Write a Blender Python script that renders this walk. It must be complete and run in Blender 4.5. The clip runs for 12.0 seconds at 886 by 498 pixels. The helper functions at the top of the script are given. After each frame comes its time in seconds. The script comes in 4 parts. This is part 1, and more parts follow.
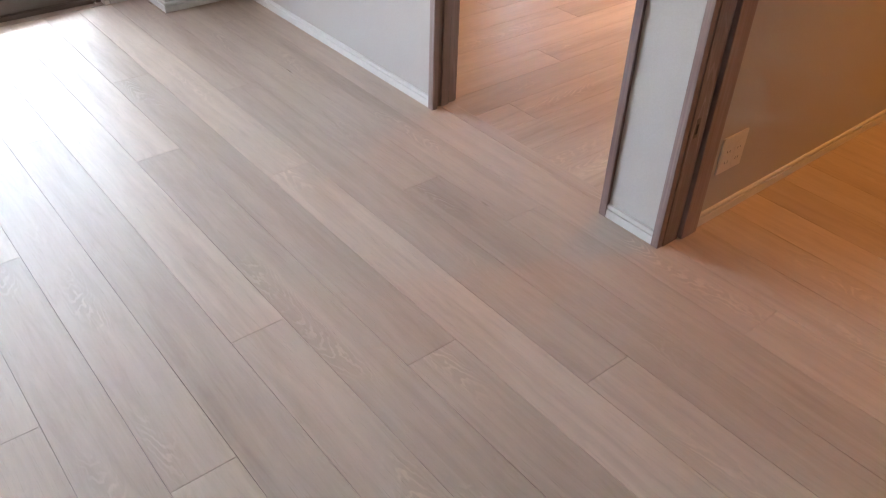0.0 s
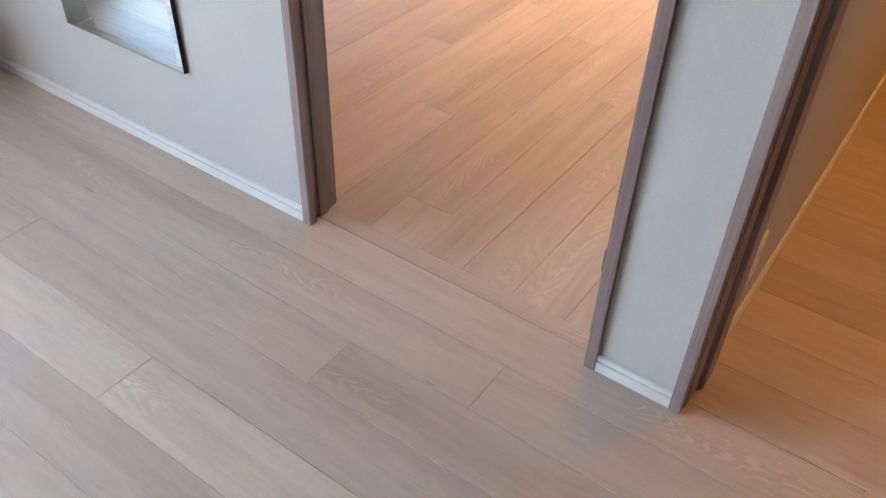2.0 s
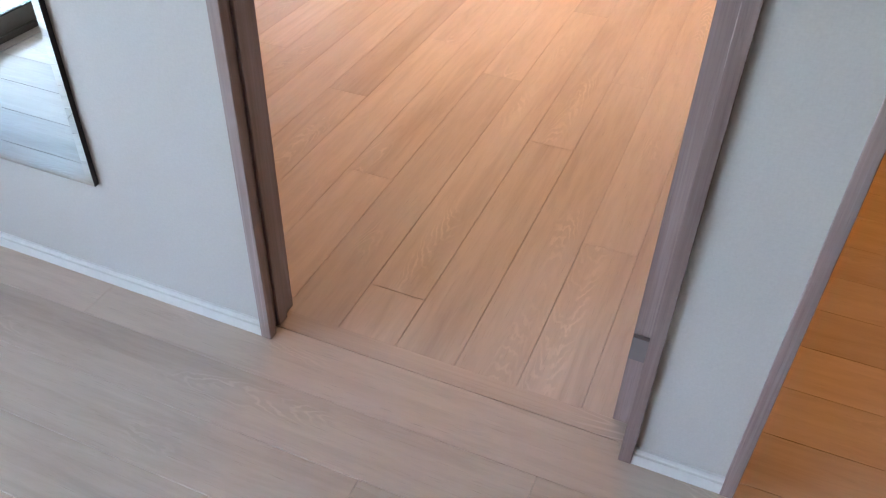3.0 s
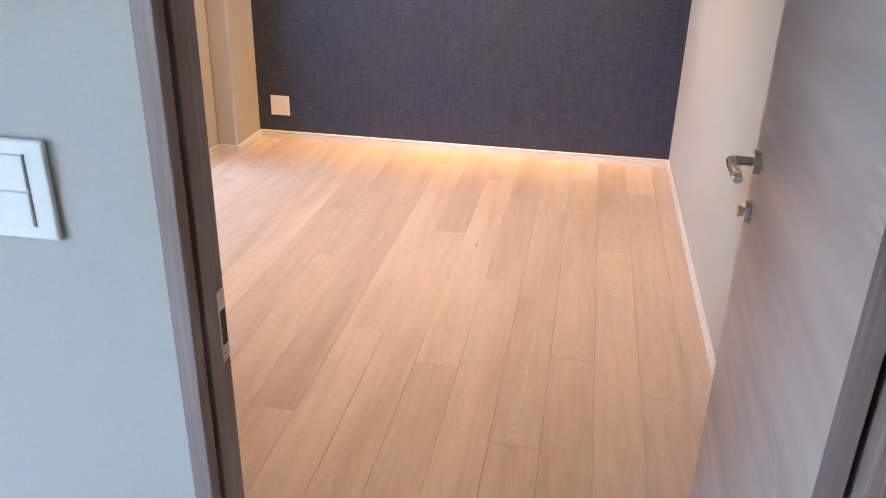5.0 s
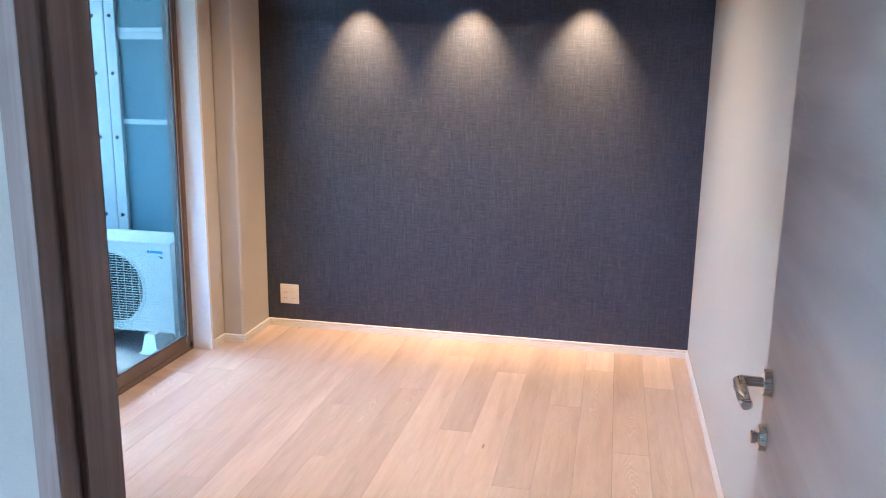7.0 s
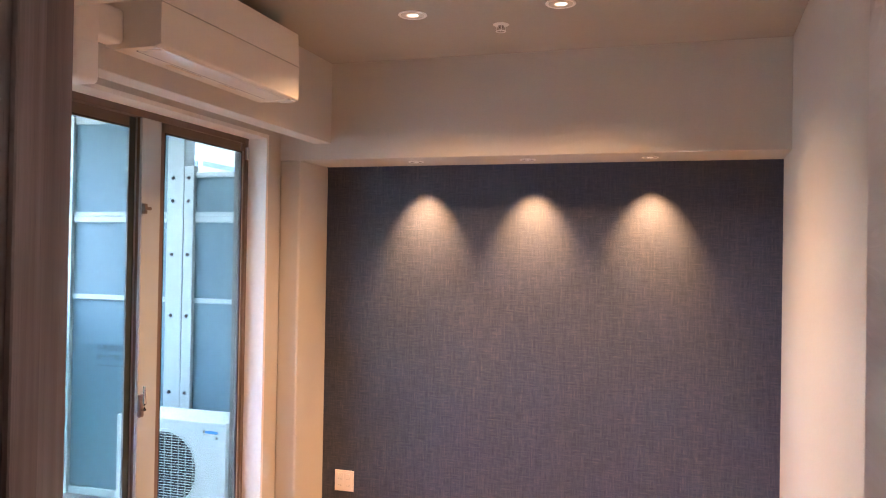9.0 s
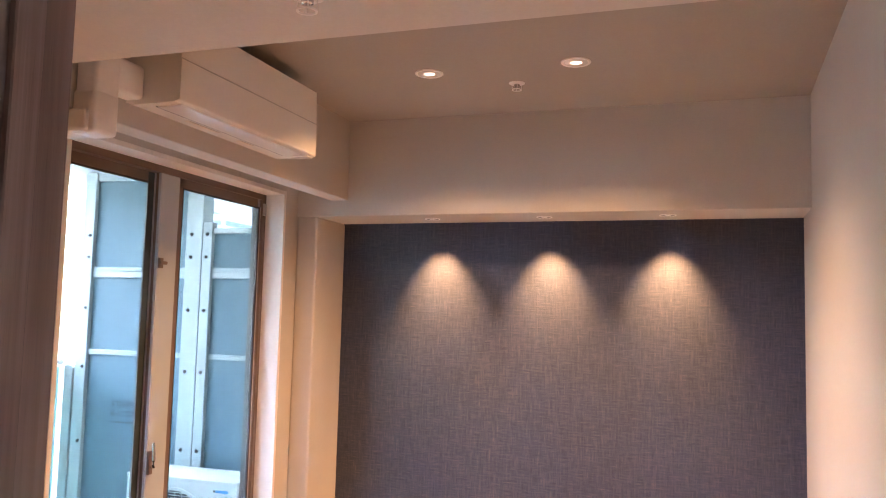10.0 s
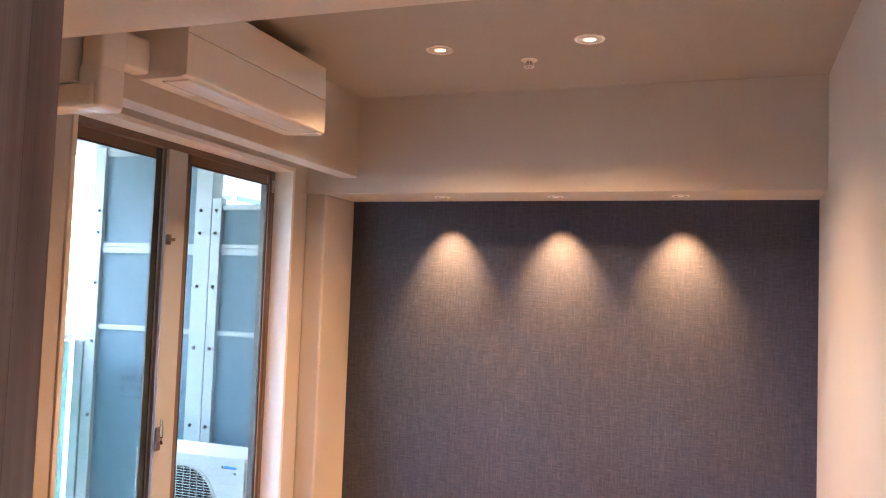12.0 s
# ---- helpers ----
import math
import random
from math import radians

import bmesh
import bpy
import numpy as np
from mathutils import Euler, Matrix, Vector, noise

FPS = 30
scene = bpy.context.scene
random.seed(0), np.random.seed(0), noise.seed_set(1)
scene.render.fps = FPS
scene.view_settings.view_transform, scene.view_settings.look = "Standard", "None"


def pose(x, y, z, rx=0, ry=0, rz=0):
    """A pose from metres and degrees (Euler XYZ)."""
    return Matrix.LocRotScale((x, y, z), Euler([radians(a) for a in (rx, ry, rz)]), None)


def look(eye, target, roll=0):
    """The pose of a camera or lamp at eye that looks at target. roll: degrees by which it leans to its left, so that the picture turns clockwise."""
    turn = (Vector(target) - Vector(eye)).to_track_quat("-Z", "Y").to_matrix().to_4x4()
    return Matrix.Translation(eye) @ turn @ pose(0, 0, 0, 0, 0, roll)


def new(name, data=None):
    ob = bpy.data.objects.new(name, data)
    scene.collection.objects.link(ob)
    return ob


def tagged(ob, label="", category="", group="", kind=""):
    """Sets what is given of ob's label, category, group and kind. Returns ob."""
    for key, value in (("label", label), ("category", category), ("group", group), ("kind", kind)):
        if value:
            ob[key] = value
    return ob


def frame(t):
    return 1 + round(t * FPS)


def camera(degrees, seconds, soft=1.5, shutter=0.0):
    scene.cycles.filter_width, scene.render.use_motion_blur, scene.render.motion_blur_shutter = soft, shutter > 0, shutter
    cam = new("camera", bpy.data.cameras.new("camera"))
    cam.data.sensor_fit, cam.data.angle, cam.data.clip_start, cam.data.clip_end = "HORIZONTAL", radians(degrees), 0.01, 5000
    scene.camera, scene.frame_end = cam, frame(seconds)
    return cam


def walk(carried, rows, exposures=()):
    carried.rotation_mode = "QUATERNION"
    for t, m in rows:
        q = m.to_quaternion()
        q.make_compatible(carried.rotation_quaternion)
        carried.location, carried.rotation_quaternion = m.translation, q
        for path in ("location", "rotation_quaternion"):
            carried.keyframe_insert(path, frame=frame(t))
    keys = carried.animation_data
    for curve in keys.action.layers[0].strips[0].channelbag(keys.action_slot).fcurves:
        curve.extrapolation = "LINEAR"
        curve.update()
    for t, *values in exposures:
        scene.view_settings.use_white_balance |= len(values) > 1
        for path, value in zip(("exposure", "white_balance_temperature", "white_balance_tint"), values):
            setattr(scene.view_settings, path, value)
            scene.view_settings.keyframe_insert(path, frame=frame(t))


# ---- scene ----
cam = camera(57.6, 12.0, soft=1.1)
PATH = [
    (0, (2.134, -1.722, 1.43), (0.924, -0.695, 0.213), 2.1),
    (0.5, (1.966, -1.583, 1.422), (0.799, -0.522, 0.193), 1.9),
    (1, (1.748, -1.445, 1.412), (0.656, -0.331, 0.16), 1.9),
    (1.5, (1.499, -1.347, 1.385), (0.505, -0.157, 0.122), 2.1),
    (2, (1.284, -1.222, 1.373), (0.426, 0.046, 0.086), 2.2),
    (2.5, (1.08, -1.116, 1.38), (0.363, 0.236, 0.091), 2.2),
    (3, (0.888, -1.096, 1.389), (0.318, 0.338, 0.118), 1.9),
    (3.5, (0.74, -1.082, 1.427), (0.294, 0.476, 0.255), 2.0),
    (5.3, (0.473, -0.786, 1.52), (0.175, 1.035, 0.749), 1.2),
    (5.5, (0.479, -0.776, 1.533), (0.187, 1.063, 0.802), 1.0),
    (6, (0.512, -0.743, 1.541), (0.219, 1.136, 0.922), 0.9),
    (6.5, (0.556, -0.722, 1.537), (0.204, 1.177, 1.015), 1.0),
    (7, (0.545, -0.647, 1.541), (0.141, 1.265, 1.118), 0.8),
    (7.5, (0.522, -0.592, 1.541), (0.067, 1.328, 1.220), 0.6),
    (9.5, (0.606, -0.505, 1.523), (-0.025, 1.39, 1.633), 1.3),
    (10, (0.605, -0.49, 1.514), (-0.043, 1.395, 1.684), 1.5),
    (10.5, (0.599, -0.49, 1.51), (-0.055, 1.389, 1.708), 1.5),
    (11, (0.597, -0.484, 1.518), (-0.059, 1.395, 1.714), 1.6),
    (11.5, (0.601, -0.478, 1.518), (-0.062, 1.401, 1.686), 1.8),
    (12, (0.599, -0.457, 1.525), (-0.073, 1.423, 1.638), 2.1),
]
EXPOSURE = [(0, 5.36, 6600, 25), (1.5, 5.48, 6150, 20), (3.5, 5.2, 5650, 18), (5.5, 5.18, 5150, 13), (7.5, 5.22, 4700, 12), (9.5, 5.55, 6350, 30), (12, 5.55, 6350, 30)]
walk(cam, [(t, look(eye, target, roll)) for t, eye, target, roll in PATH], EXPOSURE)

# ---- light ----
world = bpy.data.worlds.new("sky")
scene.world = world
world.use_nodes = True
wn = world.node_tree
sky = wn.nodes.new("ShaderNodeTexSky")
sky.sky_type = "NISHITA"
sky.sun_disc = False
sky.sun_elevation = radians(58)
sky.sun_rotation = radians(282)
sky.dust_density = 4.0
wn.links.new(sky.outputs[0], wn.nodes["Background"].inputs[0])
wn.nodes["Background"].inputs[1].default_value = 0.15

sun = new("sun", bpy.data.lights.new("sun", "SUN"))
sun.data.energy = 0.7
sun.data.angle = radians(10)
sun.data.color = (1.0, 0.95, 0.88)
sun.matrix_world = look((-29, 6.2, 47.5), (0, 0, 0))

# sky light that comes in by the living room's window
day = new("living_window_daylight", bpy.data.lights.new("living_window_daylight", "AREA"))
day.data.shape, day.data.size, day.data.size_y = "RECTANGLE", 2.05, 2.90
day.data.energy, day.data.color = 1.5, (1.0, 0.925, 0.855)
day.matrix_world = look((-1.84, -2.075, 1.08), (0.0, -2.075, 1.08))

WARM = (1.0, 0.58, 0.25)
WASH_WARM = (1.0, 0.52, 0.17)
HALL_WARM = (1.0, 0.43, 0.07)


def spot(name, at, aim, watts, colour, cone, blend, radius):
    ob = new(name, bpy.data.lights.new(name, "SPOT"))
    ob.data.energy, ob.data.color = watts, colour
    ob.data.spot_size, ob.data.spot_blend, ob.data.shadow_soft_size = radians(cone), blend, radius
    ob.matrix_world = look(at, aim)
    return ob


SPOTS = [(-0.885, 3.655), (-0.262, 3.655), (0.364, 3.655)]
DOWNLIGHTS = [(-0.592, 2.745), (0.05, 2.745)]
for x, y in SPOTS:
    spot("wall_washer_lamp", (x, y, 2.040), (x, y + 0.36, 1.0), 4.7, WASH_WARM, 66, 1.0, 0.018)
for x, y in DOWNLIGHTS:
    spot("downlight_lamp", (x, y, 2.560), (x, y, 1.0), 4.6, WARM, 132, 1.0, 0.03)
spot("hall_lamp", (1.84, 1.50, 2.24), (1.20, 1.25, 0.3), 2.1, HALL_WARM, 108, 1.0, 0.12)

# ---- materials ----


class Nodes:
    """A small wrapper to chain shader nodes."""

    def __init__(self, name, rough=0.5, metal=0.0):
        self.mat = bpy.data.materials.new(name)
        self.mat.use_nodes = True
        self.t = self.mat.node_tree
        self.bsdf = self.t.nodes["Principled BSDF"]
        self.bsdf.inputs["Roughness"].default_value = rough
        self.bsdf.inputs["Metallic"].default_value = metal

    def add(self, kind, **settings):
        n = self.t.nodes.new(kind)
        for k, v in settings.items():
            n.inputs[k].default_value = v
        return n

    def link(self, a, b):
        self.t.links.new(a, b)

    def coords(self, scale, rot=(0, 0, 0), shift=None):
        tc = self.add("ShaderNodeTexCoord")
        mp = self.add("ShaderNodeMapping")
        mp.inputs["Scale"].default_value = scale
        mp.inputs["Rotation"].default_value = [radians(a) for a in rot]
        self.link(tc.outputs["Object"], mp.inputs["Vector"])
        if shift is not None:
            self.link(shift, mp.inputs["Location"])
        return mp.outputs[0]

    def noise(self, vec, scale, detail=4.0, rough=0.55, distortion=0.0):
        n = self.add("ShaderNodeTexNoise", Scale=scale, Detail=detail, Roughness=rough, Distortion=distortion)
        self.link(vec, n.inputs["Vector"])
        return n.outputs["Fac"]

    def ramp(self, fac, stops):
        r = self.add("ShaderNodeValToRGB")
        el = r.color_ramp.elements
        el[0].position, el[0].color = stops[0][0], (*stops[0][1], 1)
        el[1].position, el[1].color = stops[-1][0], (*stops[-1][1], 1)
        for pos, col in stops[1:-1]:
            e = el.new(pos)
            e.color = (*col, 1)
        self.link(fac, r.inputs[0])
        return r.outputs[0]

    def mix(self, fac, a, b, kind="MIX"):
        m = self.t.nodes.new("ShaderNodeMix")
        m.data_type, m.blend_type = "RGBA", kind
        for sock, v in ((m.inputs[0], fac), (m.inputs[6], a), (m.inputs[7], b)):
            if isinstance(v, bpy.types.NodeSocket):
                self.link(v, sock)
            elif isinstance(v, (int, float)):
                sock.default_value = v
            else:
                sock.default_value = (*v, 1)
        return m.outputs[2]

    def math(self, op, a, b=0.0):
        m = self.t.nodes.new("ShaderNodeMath")
        m.operation = op
        for sock, v in ((m.inputs[0], a), (m.inputs[1], b)):
            if isinstance(v, bpy.types.NodeSocket):
                self.link(v, sock)
            else:
                sock.default_value = v
        return m.outputs[0]

    def colour(self, c):
        if isinstance(c, bpy.types.NodeSocket):
            self.link(c, self.bsdf.inputs["Base Color"])
        else:
            self.bsdf.inputs["Base Color"].default_value = (*c, 1)
        return self

    def rough(self, r):
        self.link(r, self.bsdf.inputs["Roughness"])
        return self

    def bump(self, height, strength, distance):
        b = self.add("ShaderNodeBump", Strength=strength, Distance=distance)
        self.link(height, b.inputs["Height"])
        self.link(b.outputs[0], self.bsdf.inputs["Normal"])
        return self


def plain(name, colour, rough=0.5, metal=0.0, grain=0.04, size=60.0):
    """Paint or plastic with a faint mottling and a fine relief."""
    n = Nodes(name, rough, metal)
    f = n.noise(n.coords((1, 1, 1)), size, 5)
    dark = tuple(c * (1 - grain) for c in colour)
    lite = tuple(min(1, c * (1 + grain)) for c in colour)
    n.colour(n.ramp(f, [(0.3, dark), (0.7, lite)]))
    n.bump(f, 0.05, 0.001)
    return n.mat


def metal(name, colour, rough):
    n = Nodes(name, rough, 1.0)
    f = n.noise(n.coords((4, 4, 160)), 6, 3)
    n.colour(n.ramp(f, [(0.3, tuple(c * 0.85 for c in colour)), (0.7, colour)]))
    n.rough(n.ramp(f, [(0.3, (rough - 0.05,) * 3), (0.7, (rough + 0.08,) * 3)]))
    return n.mat


def wallpaper(name, colour, weave=1.0):
    """Vinyl wallpaper with a woven relief and slow, faint unevenness."""
    n = Nodes(name, 0.75)
    big = n.noise(n.coords((1, 1, 1)), 1.3, 2)
    fine = n.noise(n.coords((260, 260, 110)), 1, 3)
    cross = n.noise(n.coords((90, 90, 330)), 1, 3)
    both = n.math("ADD", fine, cross)
    base = n.ramp(big, [(0.3, tuple(c * 0.96 for c in colour)), (0.7, tuple(min(1, c * 1.03) for c in colour))])
    n.colour(n.mix(0.35, base, n.ramp(n.math("MULTIPLY", both, 0.5), [(0.35, tuple(c * 0.86 for c in colour)), (0.65, tuple(min(1, c * 1.08) for c in colour))])))
    n.bump(both, 0.22 * weave, 0.0012)
    return n.mat


def navy_fabric():
    """Dark navy wallpaper of coarse crossing threads: uneven slubs, some of them paler, with a soft sheen."""
    n = Nodes("navy_fabric_wallpaper", 0.5)
    hori = n.noise(n.coords((14, 14, 130)), 1, 4, 0.66, 0.15)
    vert = n.noise(n.coords((120, 120, 11)), 1, 4, 0.66, 0.15)
    block = n.noise(n.coords((26, 26, 32)), 1, 3, 0.6)
    patch = n.noise(n.coords((2.2, 2.2, 1.5)), 1, 2)
    fine = n.noise(n.coords((520, 520, 520)), 1, 2)
    # where a patch leans one way its level threads show, elsewhere the upright ones
    lean = n.ramp(block, [(0.38, (0, 0, 0)), (0.62, (1, 1, 1))])
    threads = n.mix(lean, hori, vert)
    thread = n.math("ADD", n.math("MULTIPLY", threads, 0.8), n.math("MULTIPLY", n.math("MAXIMUM", hori, vert), 0.2))
    thread = n.math("ADD", thread, n.math("MULTIPLY", n.math("SUBTRACT", patch, 0.5), 0.08))
    col = n.ramp(thread, [(0.36, (0.018, 0.026, 0.054)), (0.50, (0.033, 0.043, 0.078)), (0.60, (0.056, 0.061, 0.093)), (0.72, (0.090, 0.088, 0.108))])
    n.colour(n.mix(0.2, col, n.ramp(fine, [(0.3, (0.014, 0.022, 0.052)), (0.7, (0.05, 0.058, 0.09))])))
    n.rough(n.ramp(thread, [(0.38, (0.60, 0.60, 0.60)), (0.62, (0.36, 0.36, 0.36))]))
    n.bump(thread, 0.8, 0.0022)
    return n.mat


def wood(name, deep, mid, pale, along=(1, 0, 0), rough=0.42, relief=0.12, rings=1.0, knots=False, streaks=0.42):
    """Wood with long streaks, cathedral figure and pores. along: the axis of the grain; pieces differ by the object's random number."""
    n = Nodes(name, rough)
    info = n.add("ShaderNodeObjectInfo")
    seed = n.add("ShaderNodeCombineXYZ")
    for i, k in enumerate((37.0, 53.0, 71.0)):
        n.link(n.math("MULTIPLY", info.outputs["Random"], k), seed.inputs[i])

    def stretch(lengthwise, across):
        return tuple(lengthwise if a else across for a in along)

    soft = n.noise(n.coords(stretch(0.55, 5.0), shift=seed.outputs[0]), 1, 3, 0.5, 0.6)
    tone = n.noise(n.coords(stretch(0.9, 7.0), shift=seed.outputs[0]), 1, 2)
    rings_fac = n.math("SINE", n.math("MULTIPLY", soft, 150.0 * rings))
    figure = n.noise(n.coords(stretch(2.0, 3.2), shift=seed.outputs[0]), 1, 1)
    gate = n.ramp(figure, [(0.55, (0, 0, 0)), (0.66, (1, 1, 1))])
    streak = n.noise(n.coords(stretch(2.2, 95.0), shift=seed.outputs[0]), 1, 5, 0.65)
    pore = n.noise(n.coords(stretch(14.0, 420.0), shift=seed.outputs[0]), 1, 3, 0.6)
    base = n.ramp(tone, [(0.30, tuple(c * 0.92 for c in deep)), (0.5, mid), (0.70, pale)])
    base = n.mix(streaks, base, n.ramp(streak, [(0.3, deep), (0.52, mid), (0.72, pale)]))
    if knots:
        base = n.ramp(tone, [(0.30, tuple(c * 0.90 for c in deep)), (0.46, mid), (0.54, mid), (0.72, pale)])
        drag = n.noise(n.coords(stretch(1.3, 26.0), shift=seed.outputs[0]), 1, 5, 0.6, 0.5)
        base = n.mix(0.38, base, n.ramp(drag, [(0.32, deep), (0.50, mid), (0.66, pale)]))
        fleck = n.noise(n.coords(stretch(4.5, 36.0), shift=seed.outputs[0]), 1, 5, 0.62, 0.9)
        base = n.mix(0.24, base, n.ramp(fleck, [(0.33, tuple(c * 0.88 for c in deep)), (0.50, mid), (0.68, tuple(c * 1.06 for c in pale))]))
        base = n.mix(0.10, base, n.ramp(streak, [(0.3, deep), (0.52, mid), (0.72, pale)]))
        # cathedral arcs: a parabola across the board, bent by noise
        xyz = n.add("ShaderNodeSeparateXYZ")
        n.link(n.add("ShaderNodeTexCoord").outputs["Object"], xyz.inputs[0])
        wander = n.noise(n.coords(stretch(0.7, 0.7), shift=seed.outputs[0]), 1, 1)
        off = n.math("ADD", xyz.outputs["Y"], n.math("MULTIPLY", n.math("SUBTRACT", wander, 0.5), 0.16))
        arc = n.math("MULTIPLY", n.math("MULTIPLY", off, off), 120.0)
        wiggle = n.noise(n.coords(stretch(9.0, 22.0), shift=seed.outputs[0]), 1, 3, 0.6)
        drift = n.noise(n.coords(stretch(1.6, 6.0), shift=seed.outputs[0]), 1, 2)
        field = n.math("ADD", n.math("ADD", n.math("MULTIPLY", xyz.outputs["X"], 1.3), arc), n.math("ADD", n.math("MULTIPLY", wiggle, 0.34), n.math("MULTIPLY", drift, 0.7)))
        rings_fac = n.math("MULTIPLY_ADD", n.math("SINE", n.math("MULTIPLY", field, 78.0)), 0.5)
        rings_fac.node.inputs[2].default_value = 0.5
        # the figure keeps to the heart of the board and fades in and out
        heart = n.ramp(n.math("ABSOLUTE", off), [(0.018, (1, 1, 1)), (0.048, (0, 0, 0))])
        fade = n.ramp(n.noise(n.coords(stretch(7.0, 30.0), shift=seed.outputs[0]), 1, 3), [(0.38, (0, 0, 0)), (0.58, (1, 1, 1))])
        gate = n.mix(1.0, n.mix(1.0, gate, heart, "MULTIPLY"), fade, "MULTIPLY")
    ringed = n.mix(n.math("MULTIPLY", gate, 0.46 if knots else 0.42), base, n.ramp(rings_fac, [(0.35, tuple(c * 0.90 for c in mid)), (0.70, mid), (0.95, tuple(min(1, c * 1.12) for c in pale))]))
    piece = n.ramp(info.outputs["Random"], [(0.0, (0.895, 0.885, 0.88)), (0.6, (0.985, 0.98, 0.975)), (1.0, (1.14, 1.14, 1.14))])
    final = n.mix(1.0, ringed, piece, "MULTIPLY")
    final = n.mix(n.ramp(pore, [(0.62, (0, 0, 0)), (0.75, (0.4, 0.4, 0.4))]), final, tuple(c * 0.62 for c in deep))
    if knots:
        v = n.add("ShaderNodeTexVoronoi", Scale=1.0)
        n.link(n.coords(stretch(1.15, 4.6), shift=seed.outputs[0]), v.inputs["Vector"])
        spot_fac = n.ramp(v.outputs["Distance"], [(0.012, (0.75, 0.75, 0.75)), (0.036, (0, 0, 0))])
        final = n.mix(spot_fac, final, tuple(c * 0.38 for c in deep))
    n.colour(final)
    n.rough(n.ramp(streak, [(0.3, (rough - 0.06,) * 3), (0.7, (rough + 0.08,) * 3)]))
    n.bump(n.mix(0.5, streak, pore), relief, 0.0012)
    return n.mat


def glass(name, tint, rough=0.0):
    n = Nodes(name, rough)
    n.colour(tint)
    n.bsdf.inputs["Transmission Weight"].default_value = 1.0
    n.bsdf.inputs["IOR"].default_value = 1.05 if rough == 0 else 1.3
    n.bsdf.inputs["Specular IOR Level"].default_value = 0.5
    return n.mat


def glow(name, colour, strength):
    n = Nodes(name, 0.4)
    n.colour((0.9, 0.88, 0.84))
    n.bsdf.inputs["Emission Color"].default_value = (*colour, 1)
    n.bsdf.inputs["Emission Strength"].default_value = strength
    return n.mat


OAK = wood("oak_flooring", (0.45, 0.338, 0.265), (0.57, 0.450, 0.364), (0.66, 0.538, 0.446), rough=0.46, relief=0.07, knots=True)
TAUPE_UP = wood("taupe_wood_upright", (0.150, 0.100, 0.088), (0.285, 0.206, 0.184), (0.45, 0.355, 0.325), along=(0, 0, 1), rough=0.5, relief=0.5, rings=0.7)
TAUPE_X = wood("taupe_wood_level", (0.150, 0.100, 0.088), (0.285, 0.206, 0.184), (0.45, 0.355, 0.325), rough=0.5, relief=0.5, rings=0.7)
DOOR_WOOD = wood("door_wood", (0.32, 0.265, 0.243), (0.42, 0.360, 0.332), (0.51, 0.448, 0.418), rough=0.42, relief=0.20, rings=0.8, streaks=0.12)
SILL_WOOD = wood("threshold_wood", (0.40, 0.30, 0.235), (0.50, 0.39, 0.315), (0.59, 0.475, 0.39), rough=0.4, relief=0.1)
PAPER = wallpaper("greige_wallpaper", (0.53, 0.50, 0.46))
# bedroom ceiling toned darker than the soffit, so their edge stands out
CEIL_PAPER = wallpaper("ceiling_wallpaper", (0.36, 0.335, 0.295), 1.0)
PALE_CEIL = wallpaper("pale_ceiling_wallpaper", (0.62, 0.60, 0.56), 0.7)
NAVY = navy_fabric()
WHITE_TRIM = plain("white_trim", (0.71, 0.69, 0.655), 0.45, grain=0.03)
CASING_WHITE = plain("white_casing", (0.76, 0.73, 0.68), 0.4, grain=0.03)
BRONZE = plain("bronze_aluminium", (0.150, 0.116, 0.098), 0.45, 0.0, 0.08, 200)
# bluish tint in the base colour stands in for cool daylight the metal reflects
SILVER = plain("pale_aluminium", (0.41, 0.46, 0.495), 0.38, 0.0, 0.03, 200)
RUBBER = plain("black_rubber", (0.02, 0.02, 0.022), 0.6)
# colour of a dark reflection painted beside the meeting stile
REFLECT_BAND = plain("bluish_reflection", (0.035, 0.055, 0.065), 0.5)
DARK_GAP = plain("dark_subfloor", (0.05, 0.036, 0.028), 0.9)
HINGE = plain("hinge_paint", (0.20, 0.175, 0.165), 0.4, 0.2)
STEEL = metal("brushed_nickel", (0.56, 0.53, 0.49), 0.28)
PLATE_WHITE = plain("white_plastic", (0.84, 0.82, 0.79), 0.32, grain=0.015)
PLATE_CREAM = plain("cream_plastic", (0.76, 0.71, 0.64), 0.35, grain=0.015)
LABEL_TAN = plain("tan_label_print", (0.52, 0.44, 0.34), 0.5)
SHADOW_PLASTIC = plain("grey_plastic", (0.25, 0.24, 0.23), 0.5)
AC_WHITE = plain("air_conditioner_plastic", (0.83, 0.80, 0.75), 0.13, grain=0.012)
AC_VANE = plain("glossy_white_vane", (0.74, 0.72, 0.68), 0.08, grain=0.01)
UNIT_WHITE = plain("condenser_ivory_paint", (0.52, 0.53, 0.50), 0.4, grain=0.03)
UNIT_DARK = plain("condenser_dark_inside", (0.016, 0.018, 0.022), 0.8)
JOINT_GREY = plain("joint_plastic", (0.44, 0.42, 0.39), 0.5)
LOGO_BLUE = plain("blue_mark", (0.03, 0.25, 0.55), 0.4)
MARK_BLACK = plain("black_mark", (0.03, 0.03, 0.03), 0.5)
PANEL_BLUE = plain("blue_grey_board", (0.105, 0.175, 0.205), 0.55, grain=0.05, size=3)
POST_WHITE = plain("white_coated_aluminium", (0.42, 0.445, 0.44), 0.35, grain=0.03)
CONCRETE = plain("balcony_sheet", (0.20, 0.19, 0.185), 0.75, grain=0.12, size=14)
EXTERIOR = plain("pale_rendering", (0.62, 0.63, 0.62), 0.8, grain=0.06, size=25)
SLAB = plain("white_painted_slab", (0.60, 0.61, 0.61), 0.8, grain=0.04, size=8)
